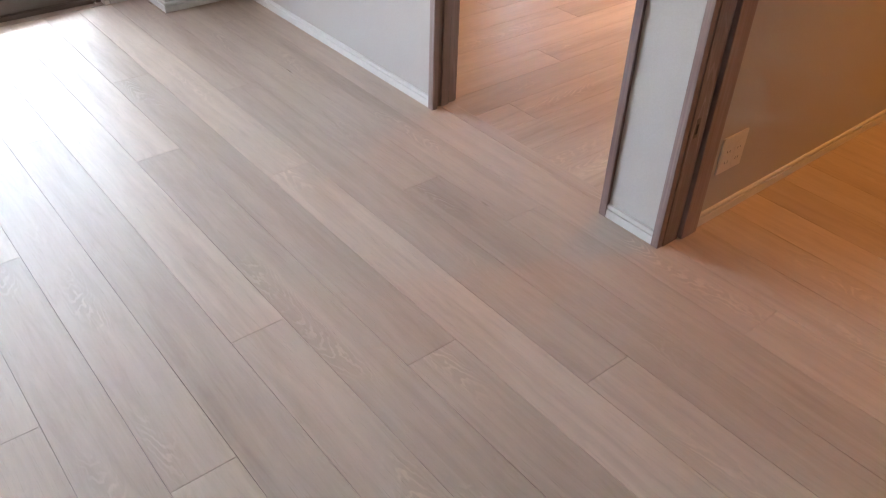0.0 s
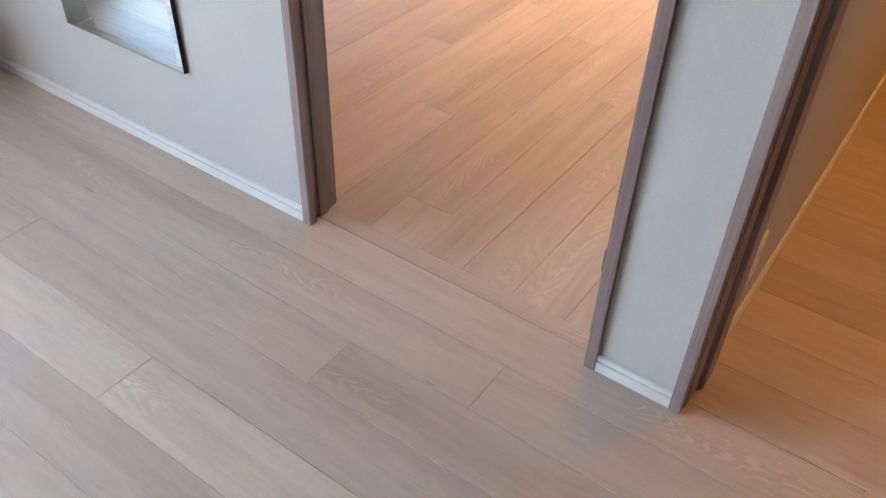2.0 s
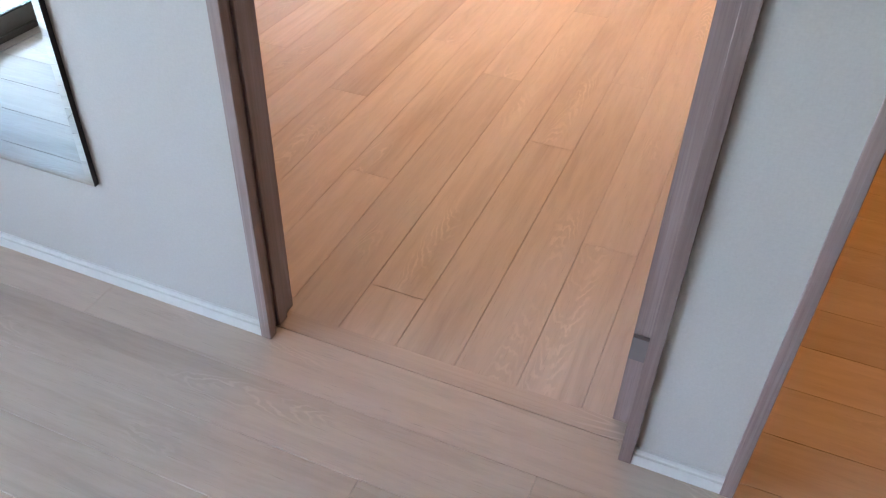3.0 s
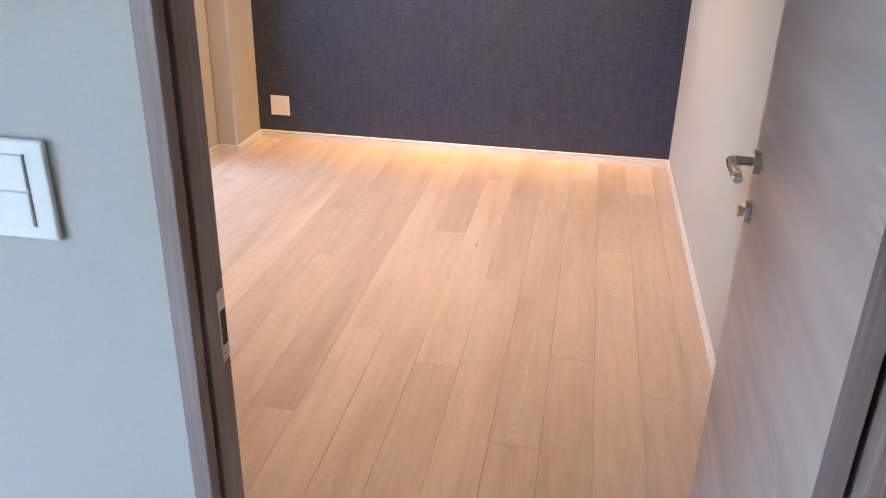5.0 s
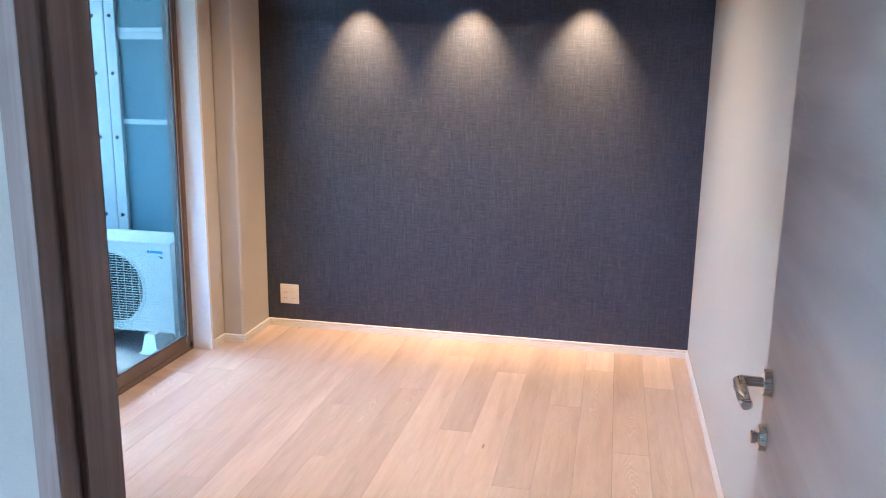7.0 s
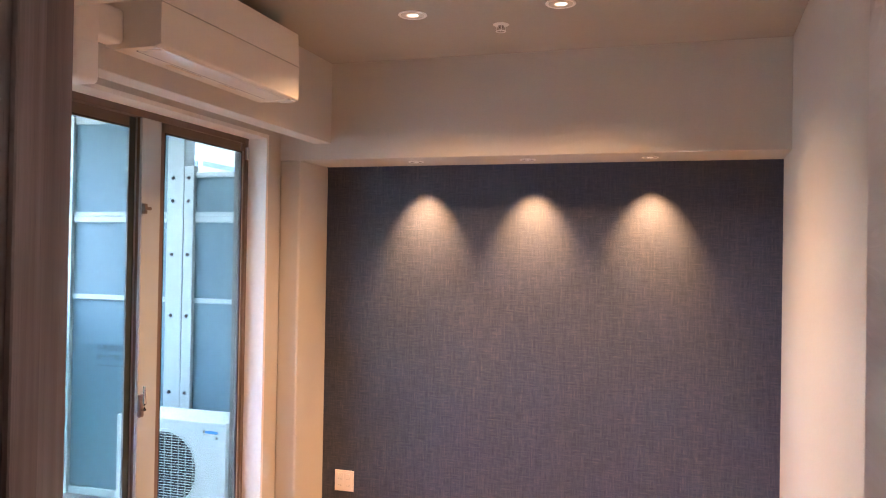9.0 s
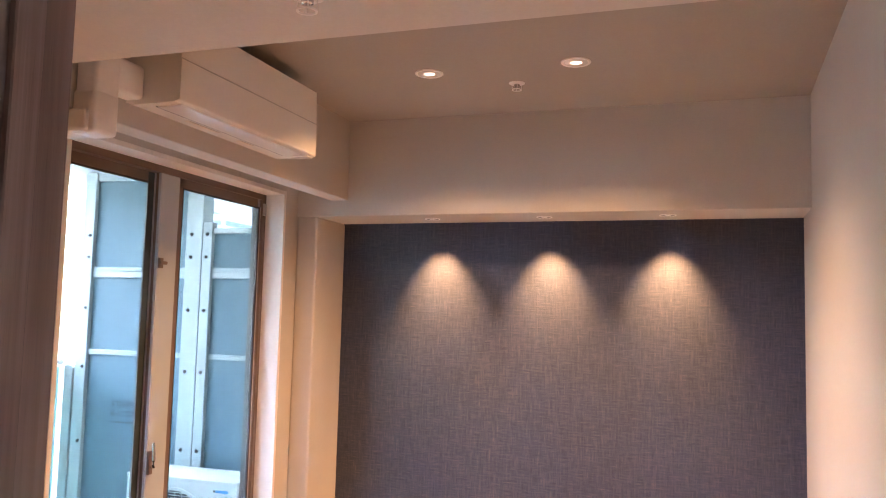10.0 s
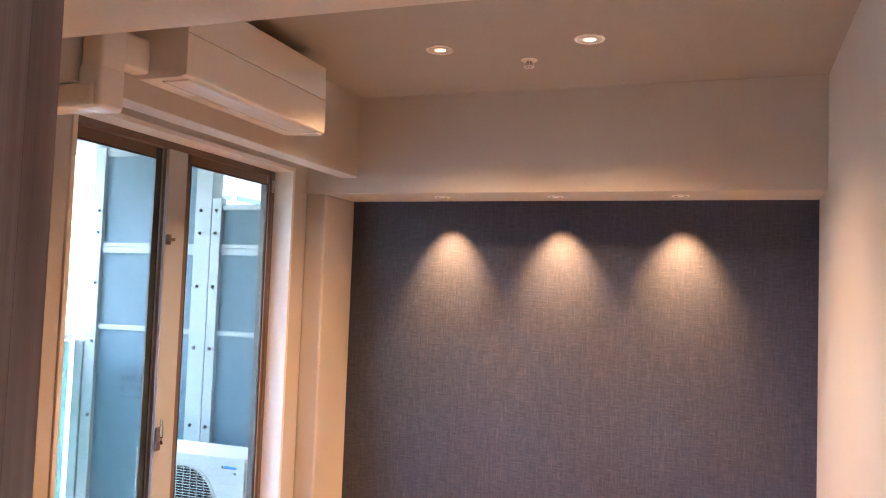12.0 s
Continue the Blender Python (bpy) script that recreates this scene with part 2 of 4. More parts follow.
TEXT_GREY = plain("grey_print", (0.030, 0.036, 0.046), 0.6)
GROUND = plain("far_ground", (0.16, 0.17, 0.15), 0.95, grain=0.3, size=0.02)
TOWER = plain("tower_concrete", (0.55, 0.56, 0.57), 0.85, grain=0.08, size=0.2)
TOWER_WINDOW = plain("tower_window", (0.12, 0.15, 0.18), 0.25)
# tint dims the bright view outside; daylight coming in skips the panes
DIM_PANE = glass("window_glass", (0.525, 0.62, 0.63))
FROST = glass("frosted_balustrade_glass", (0.10, 0.25, 0.26), 0.35)
LAMP_GLOW = glow("lamp_lens", (1.0, 0.72, 0.44), 0.042)
BULB_GLOW = glow("lamp_bulb", (1.0, 0.80, 0.55), 0.14)
WASHER_GLOW = glow("washer_lens", (1.0, 0.74, 0.5), 0.03)
MIRROR = Nodes("mirror_silver", 0.01, 1.0).colour((0.84, 0.94, 0.955)).mat
CHROME = metal("chrome", (0.72, 0.72, 0.71), 0.14)

# ---- building helpers ----


def box(bm, x0, x1, y0, y1, z0, z1, bevel=0.0, seg=1):
    r = bmesh.ops.create_cube(bm, size=1.0)
    vs = r["verts"]
    for v in vs:
        v.co = ((x0 + x1) / 2 + v.co.x * (x1 - x0), (y0 + y1) / 2 + v.co.y * (y1 - y0), (z0 + z1) / 2 + v.co.z * (z1 - z0))
    if bevel:
        edges = {e for v in vs for e in v.link_edges}
        bmesh.ops.bevel(bm, geom=list(edges), offset=bevel, segments=seg, affect="EDGES", profile=0.5)
    return bm


def boxes(*dims, bevel=0.0, seg=1):
    bm = bmesh.new()
    for d in dims:
        box(bm, *d, bevel=bevel, seg=seg)
    return bm


def lathe(profile, steps=32, axis="z", hollow=False):
    """Turns (radius, height) pairs round an axis; hollow: the profile is a closed loop, for rings."""
    bm = bmesh.new()
    rings = []
    for r, h in profile:
        ring = []
        for i in range(steps):
            a = 2 * math.pi * i / steps
            c, s = r * math.cos(a), r * math.sin(a)
            co = {"z": (c, s, h), "x": (h, c, s), "y": (s, h, c)}[axis]
            ring.append(bm.verts.new(co))
        rings.append(ring)
    for a, b in zip(rings, rings[1:] + (rings[:1] if hollow else [])):
        for i in range(steps):
            j = (i + 1) % steps
            bm.faces.new((a[i], a[j], b[j], b[i]))
    if not hollow:
        bm.faces.new(rings[0][::-1])
        bm.faces.new(rings[-1])
    bmesh.ops.recalc_face_normals(bm, faces=bm.faces)
    return bm


def tube(points, radius, steps=12):
    """A round bar along points, with closed ends."""
    bm = bmesh.new()
    pts = [Vector(p) for p in points]
    rings = []
    for i, p in enumerate(pts):
        d = (pts[min(i + 1, len(pts) - 1)] - pts[max(i - 1, 0)]).normalized()
        side = d.orthogonal().normalized() if abs(d.z) > 0.9 else d.cross(Vector((0, 0, 1))).normalized()
        up = side.cross(d)
        rad = radius[i] if isinstance(radius, (list, tuple)) else radius
        rings.append([bm.verts.new(p + rad * (math.cos(2 * math.pi * k / steps) * side + math.sin(2 * math.pi * k / steps) * up)) for k in range(steps)])
    for a, b in zip(rings, rings[1:]):
        for k in range(steps):
            j = (k + 1) % steps
            bm.faces.new((a[k], a[j], b[j], b[k]))
    bm.faces.new(rings[0][::-1])
    bm.faces.new(rings[-1])
    bmesh.ops.recalc_face_normals(bm, faces=bm.faces)
    return bm


def extrude_profile(profile, along, start, end):
    """Runs a closed 2D profile (u, z) along x or y; u is across."""
    bm = bmesh.new()
    ends = []
    for s in (start, end):
        ends.append([bm.verts.new((s, u, z) if along == "x" else (u, s, z)) for u, z in profile])
    n = len(profile)
    for i in range(n):
        j = (i + 1) % n
        bm.faces.new((ends[0][i], ends[0][j], ends[1][j], ends[1][i]))
    bm.faces.new(ends[0][::-1])
    bm.faces.new(ends[1])
    bmesh.ops.recalc_face_normals(bm, faces=bm.faces)
    return bm


def mesh_of(name, bm, material, smooth=False):
    me = bpy.data.meshes.new(name)
    bm.to_mesh(me)
    bm.free()
    me.materials.append(material)
    if smooth:
        for p in me.polygons:
            p.use_smooth = True
        me.set_sharp_from_angle(angle=radians(40))
    return me


def part(name, bm, material, parent, label="", smooth=False):
    ob = new(name, mesh_of(name, bm, material, smooth))
    ob.parent = parent
    if label:
        tagged(ob, label=label)
    return ob


def structure(name, bm, material, label):
    return tagged(new(name, mesh_of(name, bm, material)), label, "", "", "structure")


def thing(name, label, category, at=(0, 0, 0), group=""):
    ob = new(name)
    ob.location = at
    ob.empty_display_size = 0.1
    return tagged(ob, label, category, group)


def setting(name, label):
    return tagged(new(name), label, "", "", "structure")


# ---- plan ----
WEST, EAST, NORTH = -1.63, 1.005, 3.847      # inner faces of the bedroom
CEIL = 2.577
WALL_BACK = 0.113                            # bedroom face of the wall with the door
OUT = -1.80                                  # outer face of the outside wall
LDK_WEST, LDK_SOUTH, LDK_EAST = -1.69, -6.0, 5.4
HALL_W, HALL_E, HALL_N = 1.088, 2.0, 4.2
DOOR_H = 2.02
WIN = (1.805, 3.325, 2.155)                  # bedroom window opening: y, y, top
LWIN = (-3.55, -0.60, 2.155)                 # living room window opening
JL, JR = 0.0, 0.888                          # outer edges of the bedroom door's casings
HL, HR = 1.067, 1.98                         # outer edges of the hall opening's casings

# walls
structure("wall_door_side", boxes(
    (-1.44, JL + 0.004, 0.0, WALL_BACK, 0, 2.62), (JL + 0.004, JR - 0.004, 0.0, WALL_BACK, DOOR_H + 0.02, 2.62),
    (JR - 0.004, HL + 0.004, 0.0, WALL_BACK, 0, 2.62), (HL + 0.004, HR - 0.004, 0.0, WALL_BACK, DOOR_H + 0.02, 2.62),
    (HR - 0.004, LDK_EAST, 0.0, WALL_BACK, 0, 2.62)), PAPER, "greige wallpapered wall with two door openings")
structure("wall_pillar", boxes((LDK_WEST, -1.44, -0.405, WALL_BACK, 0, 2.62)), PAPER, "greige wallpapered structural pillar in the room corner")
structure("wall_west_bedroom", boxes(
    (OUT, WEST, WALL_BACK, WIN[0] - 0.025, -0.12, 2.62), (OUT, WEST, WIN[1] + 0.025, NORTH + 0.12, -0.12, 2.62),
    (OUT, WEST, WIN[0] - 0.025, WIN[1] + 0.025, WIN[2] + 0.02, 2.62), (OUT, WEST, WIN[0] - 0.025, WIN[1] + 0.025, -0.12, -0.002)),
    PAPER, "greige wallpapered outside wall with a balcony window")
structure("wall_west_living", boxes(
    (OUT, LDK_WEST, LDK_SOUTH, LWIN[0] - 0.025, -0.12, 2.62), (OUT, LDK_WEST, LWIN[1] + 0.025, WALL_BACK, -0.12, 2.62),
    (OUT, LDK_WEST, LWIN[0] - 0.025, LWIN[1] + 0.025, LWIN[2] + 0.02, 2.62), (OUT, LDK_WEST, LWIN[0] - 0.025, LWIN[1] + 0.025, -0.12, -0.002)),
    PAPER, "greige wallpapered outside wall of the living room")
structure("wall_north", boxes((WEST, EAST, NORTH, NORTH + 0.12, 0, 2.62)), NAVY, "dark navy accent wall with woven fabric wallpaper")
structure("wall_north_pillar", boxes((WEST, -1.505, 3.489, NORTH, 0, 2.055), bevel=0.012, seg=3), PAPER, "greige wallpapered pillar beside the navy wall")
structure("wall_east_bedroom", boxes((EAST, HALL_W, WALL_BACK, HALL_N, 0, 2.62)), PAPER, "pale wallpapered wall between bedroom and hall")
structure("wall_living_south", boxes((OUT, LDK_EAST + 0.12, LDK_SOUTH - 0.12, LDK_SOUTH, 0, 2.62)), PAPER, "greige wallpapered wall behind the living room")
structure("wall_living_east", boxes((LDK_EAST, LDK_EAST + 0.12, LDK_SOUTH, WALL_BACK, 0, 2.62)), PAPER, "greige wallpapered side wall of the living room")
structure("wall_hall_east", boxes((HALL_E, HALL_E + 0.12, WALL_BACK, HALL_N, 0, 2.62)), PAPER, "greige wallpapered wall of the hall")
structure("wall_hall_north", boxes((HALL_W, HALL_E + 0.12, HALL_N, HALL_N + 0.12, 0, 2.62)), PAPER, "greige wallpapered end wall of the hall")

# beams and ceilings
structure("beam_north", boxes((WEST, EAST, 3.485, NORTH, 2.055, 2.60), bevel=0.002), PAPER, "wallpapered ceiling beam over the navy wall")
structure("beam_west", boxes((-1.42, -1.32, WALL_BACK, 3.485, 2.142, 2.60), (WEST, -1.42, WALL_BACK, 3.485, 2.26, 2.60), bevel=0.002), PAPER, "wallpapered ceiling beam with curtain recess over the balcony window")
# the soffit's brightness is raised by the pale base colour
structure("soffit", boxes((-1.32, EAST, WALL_BACK, 1.198, 2.174, 2.60), bevel=0.002), PALE_CEIL, "lowered wallpapered ceiling inside the bedroom door")
structure("ceiling_bedroom", boxes((OUT, HALL_W, WALL_BACK, NORTH + 0.12, CEIL, CEIL + 0.14)), CEIL_PAPER, "wallpapered bedroom ceiling, toned darker than the soffit")
structure("ceiling_living", boxes((OUT, LDK_EAST + 0.12, LDK_SOUTH - 0.12, WALL_BACK - 0.02, 2.50, 2.75)), PALE_CEIL, "wallpapered living room ceiling")
structure("ceiling_hall", boxes((HALL_W, HALL_E + 0.12, WALL_BACK, HALL_N + 0.12, 2.30, 2.75)), PALE_CEIL, "wallpapered hall ceiling")

# subfloors
floor_living = structure("floor_living", boxes((OUT, LDK_EAST, LDK_SOUTH, 0.0355, -0.12, -0.010)), DARK_GAP, "greyish oak plank floor of the living room")
floor_bedroom = structure("floor_bedroom", boxes((WEST - 0.1, EAST, 0.0355, NORTH, -0.12, -0.010)), DARK_GAP, "greyish oak plank floor of the bedroom")
floor_hall = structure("floor_hall", boxes((EAST, HALL_E, 0.0355, HALL_N, -0.12, -0.010)), DARK_GAP, "greyish oak plank floor of the hall")


# ---- baseboards ----
def skirting(along, start, end, face, outward):
    """A low white baseboard with a groove under its rounded lip."""
    o = outward
    prof = [(0, 0.0), (o * 0.009, 0.0), (o * 0.009, 0.0285), (o * 0.0045, 0.030), (o * 0.0045, 0.0335), (o * 0.0085, 0.0355),
            (o * 0.0085, 0.042), (o * 0.006, 0.0455), (0, 0.0465)]
    return extrude_profile([(face + u, z + 0.0008) for u, z in prof], along, start, end)


baseboard = setting("baseboard", "low white grooved baseboard along the walls")
E2 = 0.0095
RUNS = [("x", -1.44, JL, 0.0, -1), ("x", JR, HL, 0.0, -1), ("y", -0.405 - E2, -E2, -1.44, 1), ("x", LDK_WEST, -1.44, -0.405, -1),
        ("y", LWIN[1] + 0.03, -0.405 - E2, LDK_WEST, 1), ("x", -1.505, EAST, NORTH, -1), ("y", 0.2, NORTH - E2, EAST, -1),
        ("y", 3.489 - E2, NORTH - E2, -1.505, 1), ("x", WEST, -1.505, 3.489, -1), ("y", WIN[1] + 0.03, 3.489 - E2, WEST, 1),
        ("y", WALL_BACK + 0.01, WIN[0] - 0.03, WEST, 1), ("y", 0.159, HALL_N, HALL_W, 1), ("y", LDK_SOUTH, LWIN[0] - 0.03, LDK_WEST, 1),
        ("x", LDK_WEST, LDK_EAST, LDK_SOUTH, 1), ("x", HR, LDK_EAST, 0.0, -1)]
for run in RUNS:
    part("baseboard_length", skirting(*run), WHITE_TRIM, baseboard)


# ---- door frames ----
def door_frame(name, x0, x1, label, deep, hinge_side):
    """Casing, jamb and stop on both sides and overhead of an opening between outer edges x0 and x1."""
    fr = setting(name, label)
    w = 0.027
    for side, s in (("a", 1), ("b", -1)):
        e = x0 if s > 0 else x1

        def bx(u0, u1, y0, y1, bev=0.0015):
            a, b = sorted((e + s * u0, e + s * u1))
            return boxes((a, b, y0, y1, 0.0, DOOR_H), bevel=bev)

        part("casing", bx(0, w, -0.011, 0.014), TAUPE_UP, fr)
        part("jamb", bx(0.0045, 0.0125, 0.0142, deep), TAUPE_UP, fr)
        part("door_stop", bx(0.0127, 0.0215, 0.038, 0.0720), TAUPE_UP, fr)
        part("gasket", bx(0.0127, 0.0165, 0.0722, 0.0765, 0.001), RUBBER, fr, "dark rubber door seal")
        part("casing", bx(-0.002, 0.0045, deep - 0.02, deep + 0.010), TAUPE_UP, fr)
    part("head_casing", boxes((x0 + w, x1 - w, -0.011, 0.014, DOOR_H - w, DOOR_H), bevel=0.0015), TAUPE_X, fr)
    part("head_jamb", boxes((x0 + 0.0125, x1 - 0.0125, 0.0142, deep, DOOR_H - 0.0125, DOOR_H + 0.015), bevel=0.0015), TAUPE_X, fr)
    part("head_stop", boxes((x0 + 0.0215, x1 - 0.0215, 0.038, 0.0720, DOOR_H - 0.0215, DOOR_H - 0.0127), bevel=0.0015), TAUPE_X, fr)
    return fr


frame_bed = door_frame("door_frame_bedroom", JL, JR, "taupe wood-grain frame of the bedroom door", 0.1135, 1)


def hall_frame():
    """A deeper frame: casing, a groove for the sliding leaf's seal, and a back jamb that stands prouder."""
    fr = setting("door_frame_hall", "taupe wood-grain frame of the hall opening")
    for e, s in ((HL, 1), (HR, -1)):
        for name, u0, u1, y0, y1 in (("casing", 0, 0.026, -0.011, 0.012), ("jamb", 0.004, 0.029, 0.0122, 0.078), ("back_jamb", 0.004, 0.040, 0.086, 0.158)):
            a, b = sorted((e + s * u0, e + s * u1))
            part(name, boxes((a, b, y0, y1, 0.0, DOOR_H), bevel=0.0015), TAUPE_UP, fr)
        a, b = sorted((e + s * 0.005, e + s * 0.023))
        part("gasket", boxes((a, b, 0.0782, 0.0858, 0.0, DOOR_H)), RUBBER, fr, "dark groove with rubber seal")
    part("head_casing", boxes((HL + 0.026, HR - 0.026, -0.011, 0.158, DOOR_H - 0.027, DOOR_H + 0.02), bevel=0.0015), TAUPE_X, fr)
    return fr


frame_hall = hall_frame()

# strike plate in the left jamb, and a latch keep in the hall frame
strike = part("strike_plate", boxes((0.0126, 0.0138, 0.0885, 0.1115, 0.868, 0.982), bevel=0.0005), STEEL, frame_bed, "brushed steel strike plate")
part("latch_hole", boxes((0.0139, 0.0143, 0.0930, 0.1080, 0.895, 0.950)), RUBBER, strike, "dark latch hole")
for z in (0.880, 0.970):
    m = lathe([(0.0, 0.0), (0.0032, 0.0), (0.0026, 0.0010), (0.0, 0.0012)], 12, "x")
    bmesh.ops.translate(m, verts=m.verts, vec=(0.0139, 0.1000, z))
    part("screw", m, STEEL, strike)
keep = part("latch_keep", boxes((HL + 0.0291, HL + 0.0300, 0.030, 0.046, 0.36, 0.42), bevel=0.0005), BRONZE, frame_hall, "small dark metal latch keep")
part("keep_hole", boxes((HL + 0.0301, HL + 0.0304, 0.034, 0.042, 0.372, 0.402)), RUBBER, keep)

# threshold strip between the floors
structure("threshold", extrude_profile([(0.0358, -0.009), (0.0358, 0.0010), (0.041, 0.0016), (0.086, 0.0016), (0.0912, 0.0010), (0.0912, -0.009)], "x", JL + 0.014, JR - 0.014),
          SILL_WOOD, "oak threshold strip under the bedroom door")


# ---- bedroom door ----
def bedroom_door():
    """Built along local +x from the hinge; local +y is the side that faces the living room when shut."""
    d = thing("bedroom_door", "greyish wood-grain bedroom door standing wide open", "door")
    L, T = 0.868, 0.036
    leaf = part("leaf", boxes((0.006, L, -T, 0.0, 0.008, 1.990), bevel=0.0012), DOOR_WOOD, d)
    part("edge_band", boxes((0.0045, 0.0058, -T, 0.0, 0.008, 1.990)), TAUPE_UP, leaf, "taupe edge band")
    zh, xh = 0.980, L - 0.061
    for side, y0 in ((1, 0.0), (-1, -T)):
        def at(bm):
            bmesh.ops.translate(bm, verts=bm.verts, vec=(xh, y0, zh))
            return bm
        rose = part("rose", at(lathe([(0.0, 0), (0.0255, 0), (0.0255, side * 0.0125), (0.0245, side * 0.0140), (0.0, side * 0.0140)], 36, "y")), STEEL, leaf, "brushed nickel handle rose", True)
        neck = [(0, side * 0.008, 0), (0, side * 0.030, 0), (0, side * 0.046, 0), (-0.004, side * 0.054, 0), (-0.012, side * 0.058, 0),
                (-0.040, side * 0.058, -0.0005), (-0.080, side * 0.057, -0.002), (-0.112, side * 0.055, -0.004), (-0.117, side * 0.055, -0.004)]
        part("lever", at(tube(neck, [0.0100, 0.0100, 0.0108, 0.0116, 0.0120, 0.0122, 0.0118, 0.0112, 0.0080], 16)), STEEL, leaf, "brushed nickel lever handle", True)

        def low(bm):
            bmesh.ops.translate(bm, verts=bm.verts, vec=(xh, y0, zh - 0.112))
            return bm
        part("lock_rose", low(lathe([(0.0, 0), (0.0255, 0), (0.0255, side * 0.0115), (0.0245, side * 0.0130), (0.0, side * 0.0130)], 36, "y")), STEEL, leaf, "", True)
        part("lock_turn", low(lathe([(0.0, side * 0.012), (0.0095, side * 0.012), (0.0095, side * 0.0155), (0.0120, side * 0.0165), (0.0125, side * 0.0245), (0.011, side * 0.0260), (0.0, side * 0.0260)], 24, "y")), CHROME, leaf, "chrome lock turn", True)
    part("latch_plate", boxes((L, L + 0.0012, -0.028, -0.007, 0.90, 1.04), bevel=0.0004), STEEL, leaf)
    part("latch_bolt", boxes((L + 0.0012, L + 0.009, -0.022, -0.012, 0.955, 0.978), bevel=0.002), CHROME, leaf)
    for z in (0.241, 1.80):
        part("hinge", boxes((-0.008, 0.0040, -T - 0.010, -0.001, z - 0.030, z + 0.030), bevel=0.0008), HINGE, d, "taupe grey metal door hinge")
    for z in (0.241, 1.80):
        part("hinge_pin", tube([(0.0, -T - 0.008, z - 0.04), (0.0, -T - 0.008, z + 0.04)], 0.0055, 12), HINGE, d, "", True)
    return d


bed_door = bedroom_door()
bed_door.matrix_world = pose(0.826, 0.080, 0, 0, 0, 87.8)


# ---- balcony windows ----
def balcony_window(name, y0, y1, top, wall, label):
    """A two-leaf sliding window of bronze aluminium in a white lined reveal, in the west wall."""
    w = setting(name, label)
    f = wall + 0.008
    c = 0.022
    back = -1.735
    part("reveal_lining", boxes((back, f, y0 - c, y0, 0, top + c), bevel=0.0012), CASING_WHITE, w, "white window lining")
    part("reveal_lining", boxes((back, f, y1, y1 + c, 0, top + c), bevel=0.0012), CASING_WHITE, w, "white window lining")
    part("reveal_lining", boxes((back, f, y0, y1, top, top + c), bevel=0.0012), CASING_WHITE, w, "white window lining")
    part("reveal_floor", boxes((back, wall - 0.002, y0, y1, -0.010, 0.0005)), SILL_WOOD, w)
    # outer frame
    fr = part("window_frame", boxes((-1.806, back - 0.001, y0 - 0.01, y0 + 0.032, -0.02, top + 0.01), (-1.806, back - 0.001, y1 - 0.024, y1 + 0.01, -0.02, top + 0.01),
                                    (-1.806, back - 0.001, y0 + 0.032, y1 - 0.032, top - 0.030, top + 0.01), (-1.806, back - 0.001, y0 + 0.032, y1 - 0.032, -0.02, 0.022), bevel=0.0015), BRONZE, w, "bronze aluminium window frame")
    for xr in (-1.746, -1.764, -1.780, -1.798):
        part("track", boxes((xr - 0.0015, xr + 0.0015, y0 + 0.032, y1 - 0.032, 0.0215, 0.032)), BRONZE, fr)
    mid = (y0 + y1) / 2 - 0.012

    def sash(ya, yb, xa, xb, meet_low, stile_mat):
        s = part("sash", boxes((xa, xb, ya, ya + (0.160 if meet_low else 0.042), 0.030, top - 0.028), (xa, xb, yb - (0.024 if meet_low else 0.137), yb, 0.030, top - 0.028),
                               (xa, xb, ya + 0.04, yb - 0.04, 0.030, 0.092), (xa, xb, ya + 0.04, yb - 0.04, top - 0.074, top - 0.028), bevel=0.0015), BRONZE, w, "bronze aluminium sliding sash")
        ga, gb = ya + (0.160 if meet_low else 0.042), yb - (0.024 if meet_low else 0.137)
        xm = (xa + xb) / 2
        for xg in (xm - 0.008, xm + 0.003):
            g = part("pane", boxes((xg, xg + 0.003, ga - 0.006, gb + 0.006, 0.086, top - 0.068)), DIM_PANE, s, "double glazing tinted to dim the bright outdoors")
            g.visible_shadow = False
        part("glazing_bead", boxes((xb - 0.006, xb - 0.001, ga - 0.002, ga + 0.007, 0.088, top - 0.072), (xb - 0.006, xb - 0.001, gb - 0.007, gb + 0.002, 0.088, top - 0.072),
                                   (xb - 0.006, xb - 0.001, ga, gb, 0.088, 0.097), (xb - 0.006, xb - 0.001, ga, gb, top - 0.082, top - 0.072)), RUBBER, s, "dark glazing gasket")
        if meet_low:
            part("bead_line", boxes((xb - 0.0008, xb + 0.0012, gb + 0.004, gb + 0.009, 0.088, top - 0.072)), SILVER, s, "thin pale bead")
        return s

    inner = sash(mid - 0.098, y1 - 0.026, -1.770, -1.742, True, SILVER)
    outer = sash(y0 + 0.034, mid + 0.020, -1.804, -1.776, False, BRONZE)
    part("meeting_stile_cover", boxes((-1.742, -1.736, mid - 0.099, mid + 0.030, 0.034, top - 0.032), bevel=0.0015), SILVER, inner, "pale aluminium meeting stile")
    part("meeting_edge", boxes((-1.750, -1.742, mid - 0.1010, mid - 0.0985, 0.034, top - 0.032), (-1.774, -1.766, mid - 0.1010, mid - 0.0985, 0.034, top - 0.032)), SILVER, inner)
    # flat dark strip stands in for the reflection at the glass edge
    part("meeting_reflection", boxes((-1.7758, -1.7740, mid - 0.140, mid - 0.060, 0.034, top - 0.032)), REFLECT_BAND, outer, "dark bluish strip painted for the reflection at the glass edge")
    # crescent latch and hook handle on the meeting stile
    lz = 0.86
    latch = part("crescent_latch", boxes((-1.736, -1.722, mid - 0.100, mid - 0.070, lz - 0.055, lz + 0.045), bevel=0.003), BRONZE, inner, "bronze crescent latch")
